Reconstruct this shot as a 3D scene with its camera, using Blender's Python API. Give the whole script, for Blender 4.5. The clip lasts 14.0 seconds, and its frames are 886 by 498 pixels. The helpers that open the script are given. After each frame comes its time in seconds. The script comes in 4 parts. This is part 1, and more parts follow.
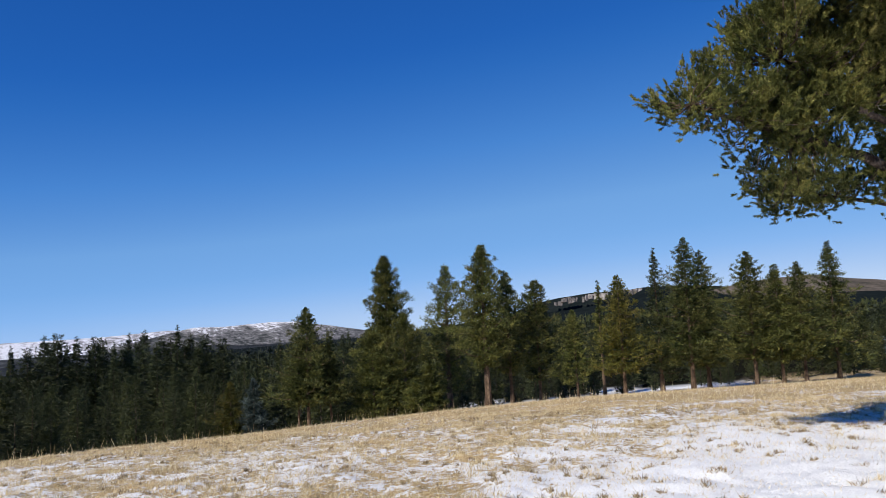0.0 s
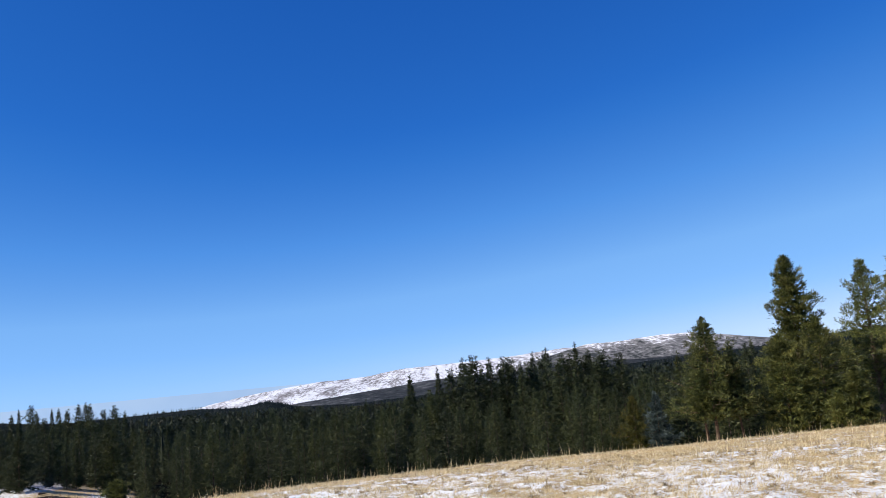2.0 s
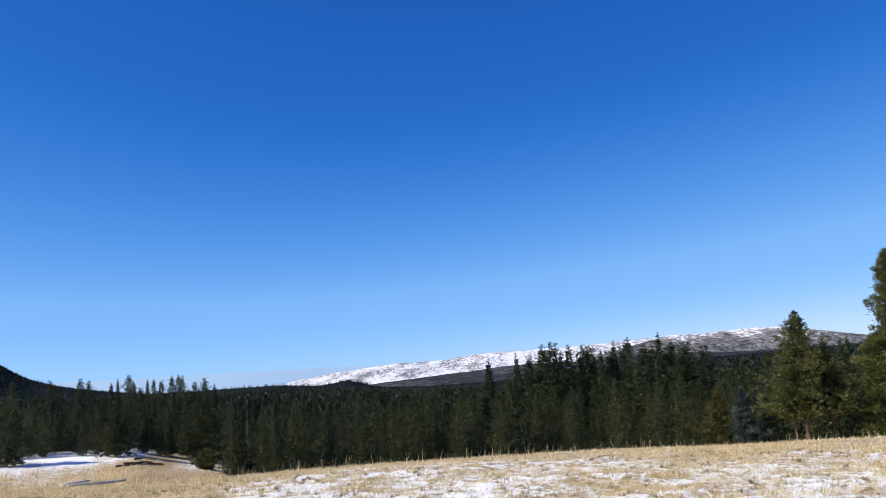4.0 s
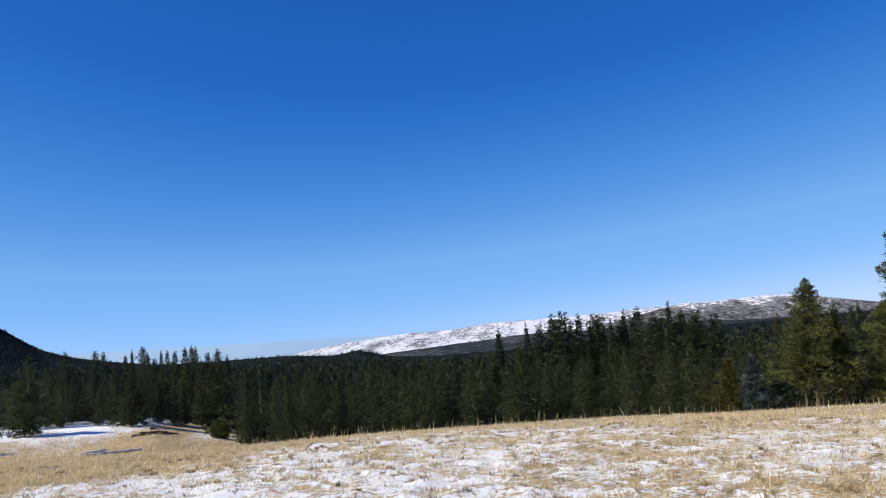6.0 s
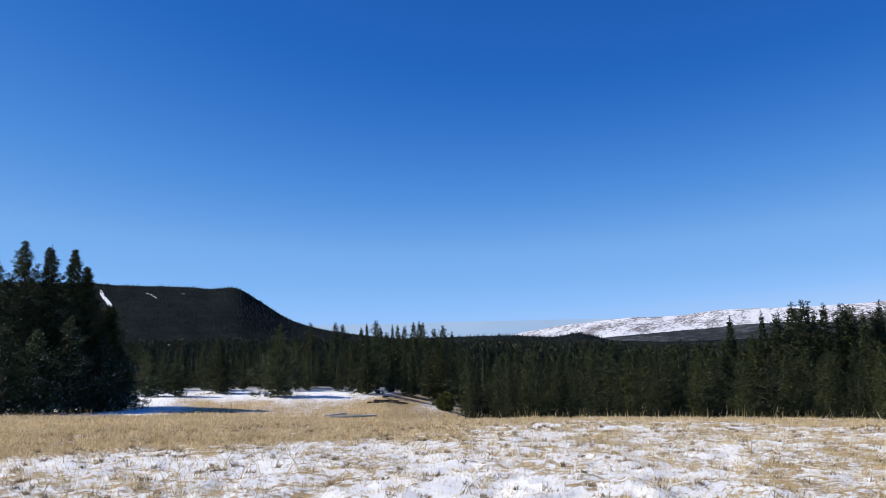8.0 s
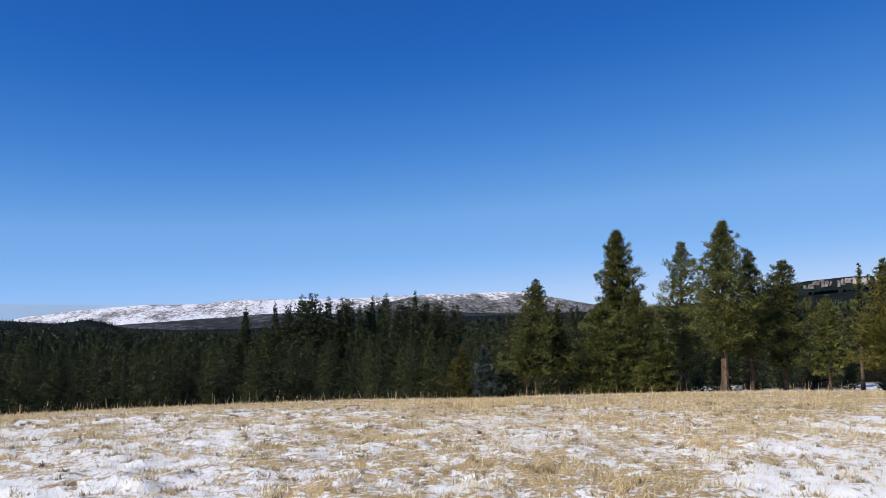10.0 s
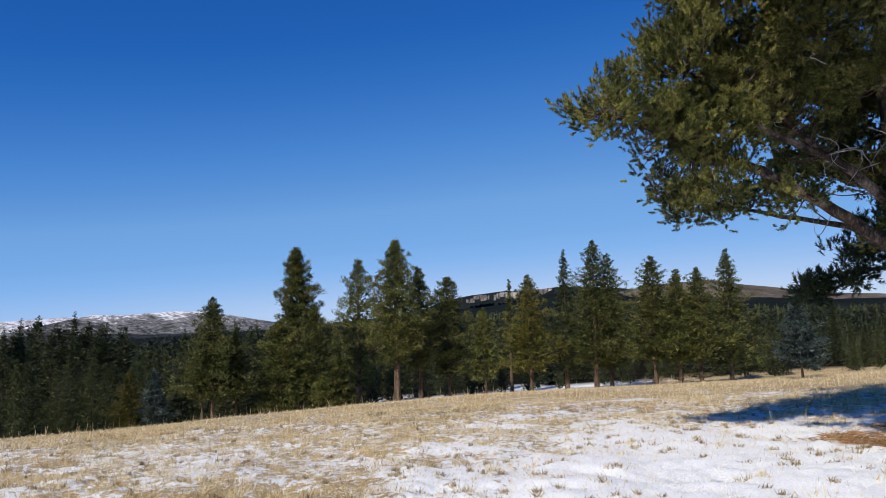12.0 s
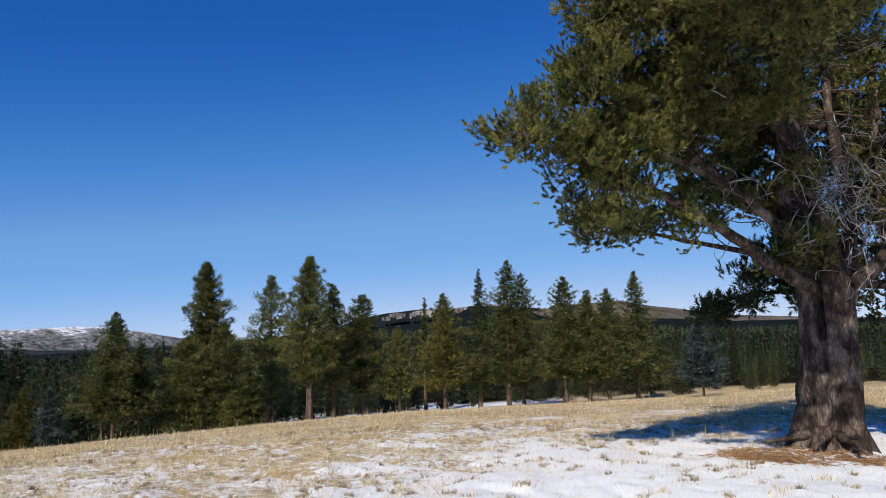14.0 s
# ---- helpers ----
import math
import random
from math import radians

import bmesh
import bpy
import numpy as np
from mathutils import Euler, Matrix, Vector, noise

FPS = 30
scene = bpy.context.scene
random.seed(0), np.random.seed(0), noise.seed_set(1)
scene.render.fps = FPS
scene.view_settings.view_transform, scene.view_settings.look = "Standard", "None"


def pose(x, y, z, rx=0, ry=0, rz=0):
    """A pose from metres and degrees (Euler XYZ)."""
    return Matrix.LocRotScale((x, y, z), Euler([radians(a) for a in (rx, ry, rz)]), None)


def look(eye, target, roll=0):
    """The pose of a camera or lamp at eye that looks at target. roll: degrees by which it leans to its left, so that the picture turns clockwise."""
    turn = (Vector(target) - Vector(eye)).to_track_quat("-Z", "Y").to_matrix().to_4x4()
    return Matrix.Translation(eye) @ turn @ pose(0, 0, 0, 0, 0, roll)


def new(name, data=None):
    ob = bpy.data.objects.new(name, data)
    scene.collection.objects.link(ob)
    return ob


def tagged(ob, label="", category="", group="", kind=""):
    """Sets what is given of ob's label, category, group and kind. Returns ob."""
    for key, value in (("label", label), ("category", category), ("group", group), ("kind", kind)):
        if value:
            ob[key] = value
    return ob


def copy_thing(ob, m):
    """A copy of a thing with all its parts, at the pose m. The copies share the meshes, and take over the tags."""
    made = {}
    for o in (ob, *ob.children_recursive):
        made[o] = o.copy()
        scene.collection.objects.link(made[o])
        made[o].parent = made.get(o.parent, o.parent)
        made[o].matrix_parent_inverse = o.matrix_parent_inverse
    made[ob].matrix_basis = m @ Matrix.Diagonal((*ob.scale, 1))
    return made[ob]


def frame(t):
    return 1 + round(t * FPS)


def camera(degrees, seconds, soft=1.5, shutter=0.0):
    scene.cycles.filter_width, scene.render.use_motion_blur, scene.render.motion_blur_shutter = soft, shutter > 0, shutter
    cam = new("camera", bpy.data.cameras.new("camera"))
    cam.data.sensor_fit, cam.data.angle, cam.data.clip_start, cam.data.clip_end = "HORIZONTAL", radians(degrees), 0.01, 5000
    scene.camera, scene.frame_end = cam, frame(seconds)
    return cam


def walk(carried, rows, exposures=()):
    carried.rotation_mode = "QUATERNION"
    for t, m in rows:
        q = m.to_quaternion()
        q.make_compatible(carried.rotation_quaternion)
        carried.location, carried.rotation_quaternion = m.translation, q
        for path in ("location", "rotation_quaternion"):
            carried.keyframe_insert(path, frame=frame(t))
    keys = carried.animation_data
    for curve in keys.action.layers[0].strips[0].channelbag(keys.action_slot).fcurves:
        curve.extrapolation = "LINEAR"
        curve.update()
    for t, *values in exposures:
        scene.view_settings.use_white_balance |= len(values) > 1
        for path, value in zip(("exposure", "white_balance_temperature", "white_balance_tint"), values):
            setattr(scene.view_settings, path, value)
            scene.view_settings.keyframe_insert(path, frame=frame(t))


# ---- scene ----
cam = camera(60.44, 14.0, soft=0.6)

# The camera is held at arm's length and swung round the body that stands still.
EYE = 1.6
ARM = 0.29
TURNS = [  # seconds, yaw, pitch, roll
    (0, -26.54, 6.04, 2.83),
    (0.1, -21.69, 6.60, 3.97),
    (0.3, -12.53, 7.87, 2.99),
    (0.5, -4.79, 6.38, 2.30),
    (1, -1.22, 5.81, 3.49),
    (1.5, 0.32, 7.65, 4.93),
    (2, 2.34, 9.14, 5.31),
    (2.5, 4.37, 10.18, 5.06),
    (3, 7.79, 9.43, 3.25),
    (3.3, 8.15, 9.00, 3.20),
    (5.5, 8.30, 7.12, 3.08),
    (6, 8.95, 6.24, 3.53),
    (6.2, 11.10, 5.94, 2.98),
    (6.5, 15.19, 5.42, 1.92),
    (7, 23.37, 5.65, 1.80),
    (7.2, 24.86, 5.78, 1.66),
    (7.8, 26.60, 5.60, 1.40),
    (8.5, 15.50, 5.20, 0.50),
    (9.3, 1.63, 4.84, -0.35),
    (9.5, -0.00, 4.60, 0.00),
    (9.7, -2.73, 4.31, -0.66),
    (10, -9.58, 4.37, -0.26),
    (10.5, -16.75, 4.44, -0.54),
    (11, -20.94, 4.41, 0.02),
    (11.3, -24.77, 4.63, 1.42),
    (11.5, -27.43, 5.18, 1.56),
    (12, -33.12, 5.44, 1.36),
    (12.5, -36.45, 5.96, 2.60),
    (13, -37.28, 6.95, 2.75),
    (13.5, -38.13, 7.18, 2.06),
    (14, -39.45, 6.67, 0.91),
]


def held(yaw, pitch, roll):
    a = radians(yaw)
    return pose(-ARM * math.sin(a), ARM * (math.cos(a) - 1), EYE, 90 + pitch, roll, yaw)


walk(cam, [(t, held(y, p, r)) for t, y, p, r in TURNS], exposures=((0, -0.03), (1.5, 0.2), (3, 0.34), (7, 0.13), (9.5, 0.08), (11, -0.02), (14, -0.07)))

# ---- light ----
SUN_TURN = 117.0  # degrees from straight ahead towards the left
SUN_HEIGHT = 39.0
world = bpy.data.worlds.new("world")
scene.world = world
world.use_nodes = True
wt = world.node_tree
wt.nodes.clear()
sky = wt.nodes.new("ShaderNodeTexSky")
sky.sky_type = "NISHITA"
sky.sun_disc = False
sky.sun_elevation = radians(SUN_HEIGHT)
sky.sun_rotation = radians(-SUN_TURN)
sky.altitude = 2700
sky.air_density, sky.dust_density, sky.ozone_density = 1.1, 0.1, 10.0
# the deep, saturated blue of thin mountain air
sky_grey = wt.nodes.new("ShaderNodeRGBToBW")
sky_rich = wt.nodes.new("ShaderNodeMix")
sky_rich.data_type, sky_rich.clamp_factor = "RGBA", False
sky_rich.inputs[0].default_value = 1.2
sky_tone = wt.nodes.new("ShaderNodeMix")
sky_tone.data_type, sky_tone.blend_type = "RGBA", "MULTIPLY"
sky_tone.inputs[0].default_value = 1.0
sky_tone.inputs["B"].default_value = (1.15, 1.02, 1.01, 1)
sky_deep = wt.nodes.new("ShaderNodeGamma")
sky_deep.inputs["Gamma"].default_value = 1.25
sky_back = wt.nodes.new("ShaderNodeBackground")
sky_back.inputs["Strength"].default_value = 1.0
# brightness of the clear sky to its colour: deep blue overhead, pale blue at the horizon
sky_level = wt.nodes.new("ShaderNodeRGBToBW")
sky_scale = wt.nodes.new("ShaderNodeMath")
sky_scale.operation = "MULTIPLY"
sky_scale.inputs[1].default_value = 0.069
sky_hue = wt.nodes.new("ShaderNodeValToRGB")
SKY_HUES = [(0.06, (0.007, 0.070, 0.33)), (0.123, (0.0176, 0.125, 0.478)), (0.141, (0.0258, 0.150, 0.518)), (0.207, (0.0673, 0.241, 0.650)),
            (0.328, (0.164, 0.379, 0.769)), (0.44, (0.195, 0.425, 0.83)), (0.54, (0.25, 0.48, 0.88)), (1.0, (0.65, 0.77, 0.95))]
while len(sky_hue.color_ramp.elements) < len(SKY_HUES):
    sky_hue.color_ramp.elements.new(0.5)
for _el, (_p, _c) in zip(sky_hue.color_ramp.elements, SKY_HUES):
    _el.position, _el.color = _p, (*_c, 1)
sky_out = wt.nodes.new("ShaderNodeOutputWorld")
wt.links.new(sky.outputs[0], sky_grey.inputs[0])
wt.links.new(sky_grey.outputs[0], sky_rich.inputs["A"])
wt.links.new(sky.outputs[0], sky_rich.inputs["B"])
wt.links.new(sky_rich.outputs["Result"], sky_tone.inputs["A"])
wt.links.new(sky_tone.outputs["Result"], sky_deep.inputs[0])
wt.links.new(sky_deep.outputs[0], sky_level.inputs[0])
wt.links.new(sky_level.outputs[0], sky_scale.inputs[0])
wt.links.new(sky_scale.outputs[0], sky_hue.inputs[0])
wt.links.new(sky_hue.outputs[0], sky_back.inputs["Color"])
wt.links.new(sky_back.outputs[0], sky_out.inputs["Surface"])

sun_data = bpy.data.lights.new("sun", "SUN")
sun_data.energy, sun_data.angle, sun_data.color = 5.0, radians(0.5), (1.0, 0.94, 0.84)
sun_lamp = new("sun", sun_data)
_a, _e = radians(SUN_TURN), radians(SUN_HEIGHT)
sun_lamp.matrix_world = look((-math.sin(_a) * math.cos(_e) * 50, math.cos(_a) * math.cos(_e) * 50, math.sin(_e) * 50), (0, 0, 0))


# ---- materials ----
def material(name, rough=0.8, spec=0.3):
    m = bpy.data.materials.new(name)
    m.use_nodes = True
    n = m.node_tree.nodes
    b = n["Principled BSDF"]
    b.inputs["Roughness"].default_value = rough
    b.inputs["Specular IOR Level"].default_value = spec
    return m, m.node_tree, b


def node(tree, kind, **inputs):
    n = tree.nodes.new("ShaderNode" + kind)
    for k, v in inputs.items():
        n.inputs[k.replace("_", " ")].default_value = v
    return n


def wire(tree, a, out, b, inp):
    tree.links.new(a.outputs[out], b.inputs[inp])


def ramp(tree, stops):
    r = tree.nodes.new("ShaderNodeValToRGB")
    e = r.color_ramp.elements
    while len(e) < len(stops):
        e.new(0.5)
    for el, (p, c) in zip(e, stops):
        el.position, el.color = p, (*c, 1)
    return r


def mixer(tree, fac=0.5, blend="MIX"):
    m = tree.nodes.new("ShaderNodeMix")
    m.data_type, m.blend_type = "RGBA", blend
    m.inputs[0].default_value = fac
    return m


def noise_tex(tree, scale, detail=4.0, rough=0.6, coords="Object"):
    tc = tree.nodes.new("ShaderNodeTexCoord")
    n = node(tree, "TexNoise", Scale=scale, Detail=detail, Roughness=rough)
    wire(tree, tc, coords, n, "Vector")
    return n


def needle_material(name, dark, mid, light, frost=0.0, through_light=0.22, grain=2.4):
    """Needles: colour varies from tuft to tuft and from tree to tree."""
    m, t, b = material(name, 0.55, 0.25)
    geo = t.nodes.new("ShaderNodeNewGeometry")
    r = ramp(t, [(0.0, dark), (0.55, mid), (1.0, light)] if not frost else [(0.0, dark), (0.55, mid), (frost, light), (frost + 0.01, (0.72, 0.74, 0.77))])
    # sprays differ as whole clumps, single needles only a little
    clump = noise_tex(t, grain, 2.0)
    spread = node(t, "MapRange", From_Min=0.38, From_Max=0.62, To_Min=0.0, To_Max=0.66)
    wire(t, clump, "Fac", spread, 0)
    level = node(t, "Math")
    level.operation = "MULTIPLY_ADD"
    level.inputs[1].default_value = 0.38
    wire(t, geo, "Random Per Island", level, 0)
    wire(t, spread, 0, level, 2)
    wire(t, level if not frost else geo, 0 if not frost else "Random Per Island", r, 0)
    info = t.nodes.new("ShaderNodeObjectInfo")
    hsv = node(t, "HueSaturation", Saturation=1.0)
    mr = node(t, "MapRange", To_Min=0.75, To_Max=1.25)
    wire(t, info, "Random", mr, 0)
    wire(t, mr, 0, hsv, "Value")
    nz = noise_tex(t, 0.35, 2.0)
    mh = node(t, "MapRange", From_Min=0.3, From_Max=0.7, To_Min=0.485, To_Max=0.515)
    wire(t, nz, "Fac", mh, 0)
    wire(t, mh, 0, hsv, "Hue")
    wire(t, r, 0, hsv, "Color")
    wire(t, hsv, 0, b, "Base Color")
    tr = t.nodes.new("ShaderNodeBsdfTranslucent")
    wire(t, hsv, 0, tr, "Color")
    mx = node(t, "MixShader", Fac=through_light)
    out = t.nodes["Material Output"]
    wire(t, b, 0, mx, 1)
    wire(t, tr, 0, mx, 2)
    wire(t, mx, 0, out, "Surface")
    return m


def bark_material(name, dark, mid, light, scale=6.0):
    m, t, b = material(name, 0.9, 0.15)
    tc = t.nodes.new("ShaderNodeTexCoord")
    mp = node(t, "Mapping", Scale=(1, 1, 0.38))
    wire(t, tc, "Object", mp, "Vector")
    n1 = node(t, "TexNoise", Scale=scale, Detail=6.0, Roughness=0.65)
    wire(t, mp, 0, n1, "Vector")
    n2 = node(t, "TexNoise", Scale=scale * 0.38, Detail=4.0)
    wire(t, tc, "Object", n2, "Vector")
    v = node(t, "TexVoronoi", Scale=scale * 3.0)
    v.feature = "DISTANCE_TO_EDGE"
    wire(t, mp, 0, v, "Vector")
    r = ramp(t, [(0.3, dark), (0.5, mid), (0.72, light)])
    wire(t, n1, "Fac", r, 0)
    patch = ramp(t, [(0.52, (0, 0, 0)), (0.66, (0.9, 0.9, 0.9))])
    wire(t, n2, "Fac", patch, 0)
    mx = mixer(t)
    wire(t, patch, 0, mx, 0)
    wire(t, r, 0, mx, "A")
    mx.inputs["B"].default_value = (*light, 1)
    crack = ramp(t, [(0.0, (0.6, 0.58, 0.56)), (0.2, (1, 1, 1))])
    wire(t, v, "Distance", crack, 0)
    mul = mixer(t, 1.0, "MULTIPLY")
    wire(t, mx, "Result", mul, "A")
    wire(t, crack, 0, mul, "B")
    wire(t, mul, "Result", b, "Base Color")
    bump = node(t, "Bump", Strength=0.8, Distance=0.04)
    wire(t, v, "Distance", bump, "Height")
    wire(t, bump, 0, b, "Normal")
    return m


NEEDLE = needle_material("pine_needles", (0.026, 0.034, 0.009), (0.090, 0.101, 0.026), (0.215, 0.208, 0.055))
NEEDLE_GOLD = needle_material("yellowing_pine_needles", (0.040, 0.044, 0.010), (0.090, 0.088, 0.018), (0.18, 0.15, 0.029))
# dark firs' own green; also given to pines to paint their shaded side
NEEDLE_DARK = needle_material("dark_and_shaded_needles", (0.026, 0.034, 0.014), (0.044, 0.053, 0.021), (0.070, 0.079, 0.031), 0.0, 0.25)
NEEDLE_BLUE = needle_material("blue_spruce_needles", (0.014, 0.024, 0.022), (0.05, 0.072, 0.066), (0.15, 0.19, 0.175))
# far forest: shade among the trees is darkened into the needle colour
NEEDLE_FAR = needle_material("shaded_far_needles", (0.015, 0.020, 0.010), (0.024, 0.030, 0.014), (0.039, 0.045, 0.020), 0.0, 0.22, 0.4)
NEEDLE_FROST = needle_material("frosted_fir_needles", (0.027, 0.041, 0.018), (0.054, 0.073, 0.030), (0.098, 0.118, 0.046), 0.955)
NEEDLE_MID = needle_material("deep_green_pine_needles", (0.019, 0.026, 0.008), (0.064, 0.075, 0.020), (0.155, 0.156, 0.045))
NEEDLE_WOOD = needle_material("woodland_pine_needles", (0.030, 0.038, 0.013), (0.050, 0.059, 0.020), (0.082, 0.087, 0.029), 0.0, 0.25, 1.2)
# lighter copy of the forest needles, with the slope's sunlight in its colour
NEEDLE_SLOPE = needle_material("sunlit_forest_needles", (0.042, 0.054, 0.018), (0.070, 0.083, 0.028), (0.105, 0.115, 0.039), 0.0, 0.22, 0.2)
# hill forest: shade and a bluish cast of haze mixed into the colour
NEEDLE_HILL = needle_material("shaded_hazy_hill_needles", (0.008, 0.012, 0.014), (0.012, 0.018, 0.020), (0.018, 0.024, 0.025), 0.0, 0.22, 0.03)
BARK = bark_material("grey_brown_bark", (0.05, 0.035, 0.026), (0.14, 0.095, 0.065), (0.26, 0.19, 0.14), 5.0)
BARK_OLD = bark_material("old_pine_bark", (0.016, 0.012, 0.010), (0.062, 0.043, 0.033), (0.26, 0.20, 0.155), 7.0)
BARK_GREY = bark_material("weathered_grey_wood", (0.20, 0.18, 0.165), (0.38, 0.355, 0.33), (0.52, 0.49, 0.46), 9.0)


def grass_material():
    m, t, b = material("dry_grass", 0.75, 0.2)
    geo = t.nodes.new("ShaderNodeNewGeometry")
    r = ramp(t, [(0.0, (0.33, 0.23, 0.11)), (0.3, (0.60, 0.46, 0.24)), (0.7, (0.78, 0.64, 0.38)), (1.0, (0.86, 0.77, 0.55))])
    wire(t, geo, "Random Per Island", r, 0)
    wire(t, r, 0, b, "Base Color")
    tr = t.nodes.new("ShaderNodeBsdfTranslucent")
    wire(t, r, 0, tr, "Color")
    mx = node(t, "MixShader", Fac=0.3)
    wire(t, b, 0, mx, 1)
    wire(t, tr, 0, mx, 2)
    wire(t, mx, 0, t.nodes["Material Output"], "Surface")
    return m


GRASS = grass_material()
TUSSOCK, _t, _b = material("brown_tussock", 0.9, 0.1)
_n = _t.nodes.new("ShaderNodeNewGeometry")
_r = ramp(_t, [(0.0, (0.13, 0.10, 0.06)), (0.6, (0.30, 0.22, 0.125)), (1.0, (0.52, 0.40, 0.23))])
wire(_t, _n, "Random Per Island", _r, 0)
wire(_t, _r, 0, _b, "Base Color")


def meadow_material():
    """Thin snow over matted straw; the attribute says how much snow lies there."""
    m, t, b = material("snowy_meadow", 1.0, 0.0)
    at = t.nodes.new("ShaderNodeAttribute")
    at.attribute_name = "snow"
    fine = noise_tex(t, 9.0, 7.0, 0.78)
    mid = noise_tex(t, 2.2, 3.0, 0.6)
    add = node(t, "Math")
    add.operation = "MULTIPLY_ADD"
    wire(t, fine, "Fac", add, 0)
    add.inputs[1].default_value = 1.15
    half = node(t, "Math")
    half.operation = "MULTIPLY"
    half.inputs[1].default_value = 0.4
    wire(t, mid, "Fac", half, 0)
    wire(t, half, 0, add, 2)
    sub = node(t, "Math")
    sub.operation = "MULTIPLY_ADD"
    wire(t, at, "Fac", sub, 0)
    sub.inputs[1].default_value = 1.0
    wire(t, add, 0, sub, 2)
    mask = node(t, "MapRange", From_Min=1.30, From_Max=1.36)
    wire(t, sub, 0, mask, 0)
    straw_n = noise_tex(t, 30.0, 5.0, 0.7)
    straw = ramp(t, [(0.28, (0.14, 0.105, 0.06)), (0.38, (0.30, 0.22, 0.125)), (0.5, (0.52, 0.41, 0.235)), (0.7, (0.70, 0.58, 0.36))])
    wire(t, straw_n, "Fac", straw, 0)
    big = noise_tex(t, 0.25, 3.0)
    tone = ramp(t, [(0.35, (0.78, 0.74, 0.68)), (0.65, (1.08, 1.0, 0.92))])
    wire(t, big, "Fac", tone, 0)
    mul = mixer(t, 1.0, "MULTIPLY")
    wire(t, straw, 0, mul, "A")
    wire(t, tone, 0, mul, "B")
    snow_n = noise_tex(t, 40.0, 4.0)
    snow = ramp(t, [(0.3, (0.74, 0.735, 0.73)), (0.6, (0.89, 0.885, 0.87))])
    wire(t, snow_n, "Fac", snow, 0)
    mx = mixer(t)
    wire(t, mask, 0, mx, 0)
    wire(t, mul, "Result", mx, "A")
    wire(t, snow, 0, mx, "B")
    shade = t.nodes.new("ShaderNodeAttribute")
    shade.attribute_name = "shaded_duff"
    # needle litter, its stops taken near black for the shade between trees
    shaded_duff = ramp(t, [(0.3, (0.006, 0.007, 0.005)), (0.5, (0.012, 0.012, 0.008)), (0.7, (0.024, 0.021, 0.013))])
    wire(t, mid, "Fac", shaded_duff, 0)
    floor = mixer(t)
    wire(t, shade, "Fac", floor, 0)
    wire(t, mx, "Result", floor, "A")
    wire(t, shaded_duff, 0, floor, "B")
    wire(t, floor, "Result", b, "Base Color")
    hgt = node(t, "Math")
    hgt.operation = "MULTIPLY_ADD"
    wire(t, mask, 0, hgt, 0)
    hgt.inputs[1].default_value = 0.5
    wire(t, straw_n, "Fac", hgt, 2)
    bump = node(t, "Bump", Strength=0.7, Distance=0.03)
    wire(t, hgt, 0, bump, "Height")
    wire(t, bump, 0, b, "Normal")
    return m


def hill_material(name, low, stops, scale, sparse=0.5, stretch=1.0, line=None, depth=1.0):
    """Distant slope: patches of the second colours over the first."""
    m, t, b = material(name, 1.0, 0.0)
    tc = t.nodes.new("ShaderNodeTexCoord")
    mp = node(t, "Mapping", Scale=(1, depth, stretch))
    wire(t, tc, "Object", mp, "Vector")
    fine = node(t, "TexNoise", Scale=scale, Detail=6.0, Roughness=0.7)
    wire(t, mp, 0, fine, "Vector")
    wide = node(t, "TexNoise", Scale=scale * 0.13, Detail=3.0, Roughness=0.6)
    wire(t, mp, 0, wide, "Vector")
    n1 = node(t, "Mix", Factor=0.45)
    wire(t, fine, "Fac", n1, "A")
    wire(t, wide, "Fac", n1, "B")
    r = ramp(t, [(sparse - 0.12, low)] + [(sparse + p, c) for p, c in stops])
    if line:  # more snow towards the top
        sep = t.nodes.new("ShaderNodeSeparateXYZ")
        wire(t, tc, "Object", sep, 0)
        up = node(t, "MapRange", From_Min=line[0], From_Max=line[1], To_Min=-0.03, To_Max=0.14)
        wire(t, sep, "Z", up, 0)
        both = node(t, "Math")
        wire(t, n1, "Result", both, 0)
        wire(t, up, 0, both, 1)
        wire(t, both, 0, r, 0)
    else:
        wire(t, n1, "Result", r, 0)
    n2 = node(t, "TexNoise", Scale=scale * 6, Detail=4.0, Roughness=0.7)
    wire(t, mp, 0, n2, "Vector")
    tone = ramp(t, [(0.35, (0.72, 0.72, 0.74)), (0.65, (1.1, 1.1, 1.1))])
    wire(t, n2, "Fac", tone, 0)
    mul = mixer(t, 1.0, "MULTIPLY")
    wire(t, r, 0, mul, "A")
    wire(t, tone, 0, mul, "B")
    wire(t, mul, "Result", b, "Base Color")
    bump = node(t, "Bump", Strength=0.3, Distance=6.0)
    wire(t, n1, "Result", bump, "Height")
    wire(t, bump, 0, b, "Normal")
    return m


MEADOW = meadow_material()
SNOW_RIDGE = hill_material("snowy_mountain", (0.16, 0.15, 0.15), [(-0.04, (0.36, 0.35, 0.36)), (0.0, (0.66, 0.67, 0.70)), (0.06, (0.74, 0.75, 0.78))], 0.075, 0.51, 1.6, None, 0.3)
# forest greyed in its base colour to stand for haze
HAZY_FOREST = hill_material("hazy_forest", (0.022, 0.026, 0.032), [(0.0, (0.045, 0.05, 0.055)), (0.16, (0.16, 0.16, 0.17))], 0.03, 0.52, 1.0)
GREY_RIDGE = hill_material("grey_snow_dusted_mountain", (0.045, 0.05, 0.05), [(-0.03, (0.17, 0.165, 0.165)), (0.03, (0.26, 0.25, 0.245)), (0.10, (0.78, 0.78, 0.80))], 0.075, 0.53, 1.8, (15, 68), 0.3)
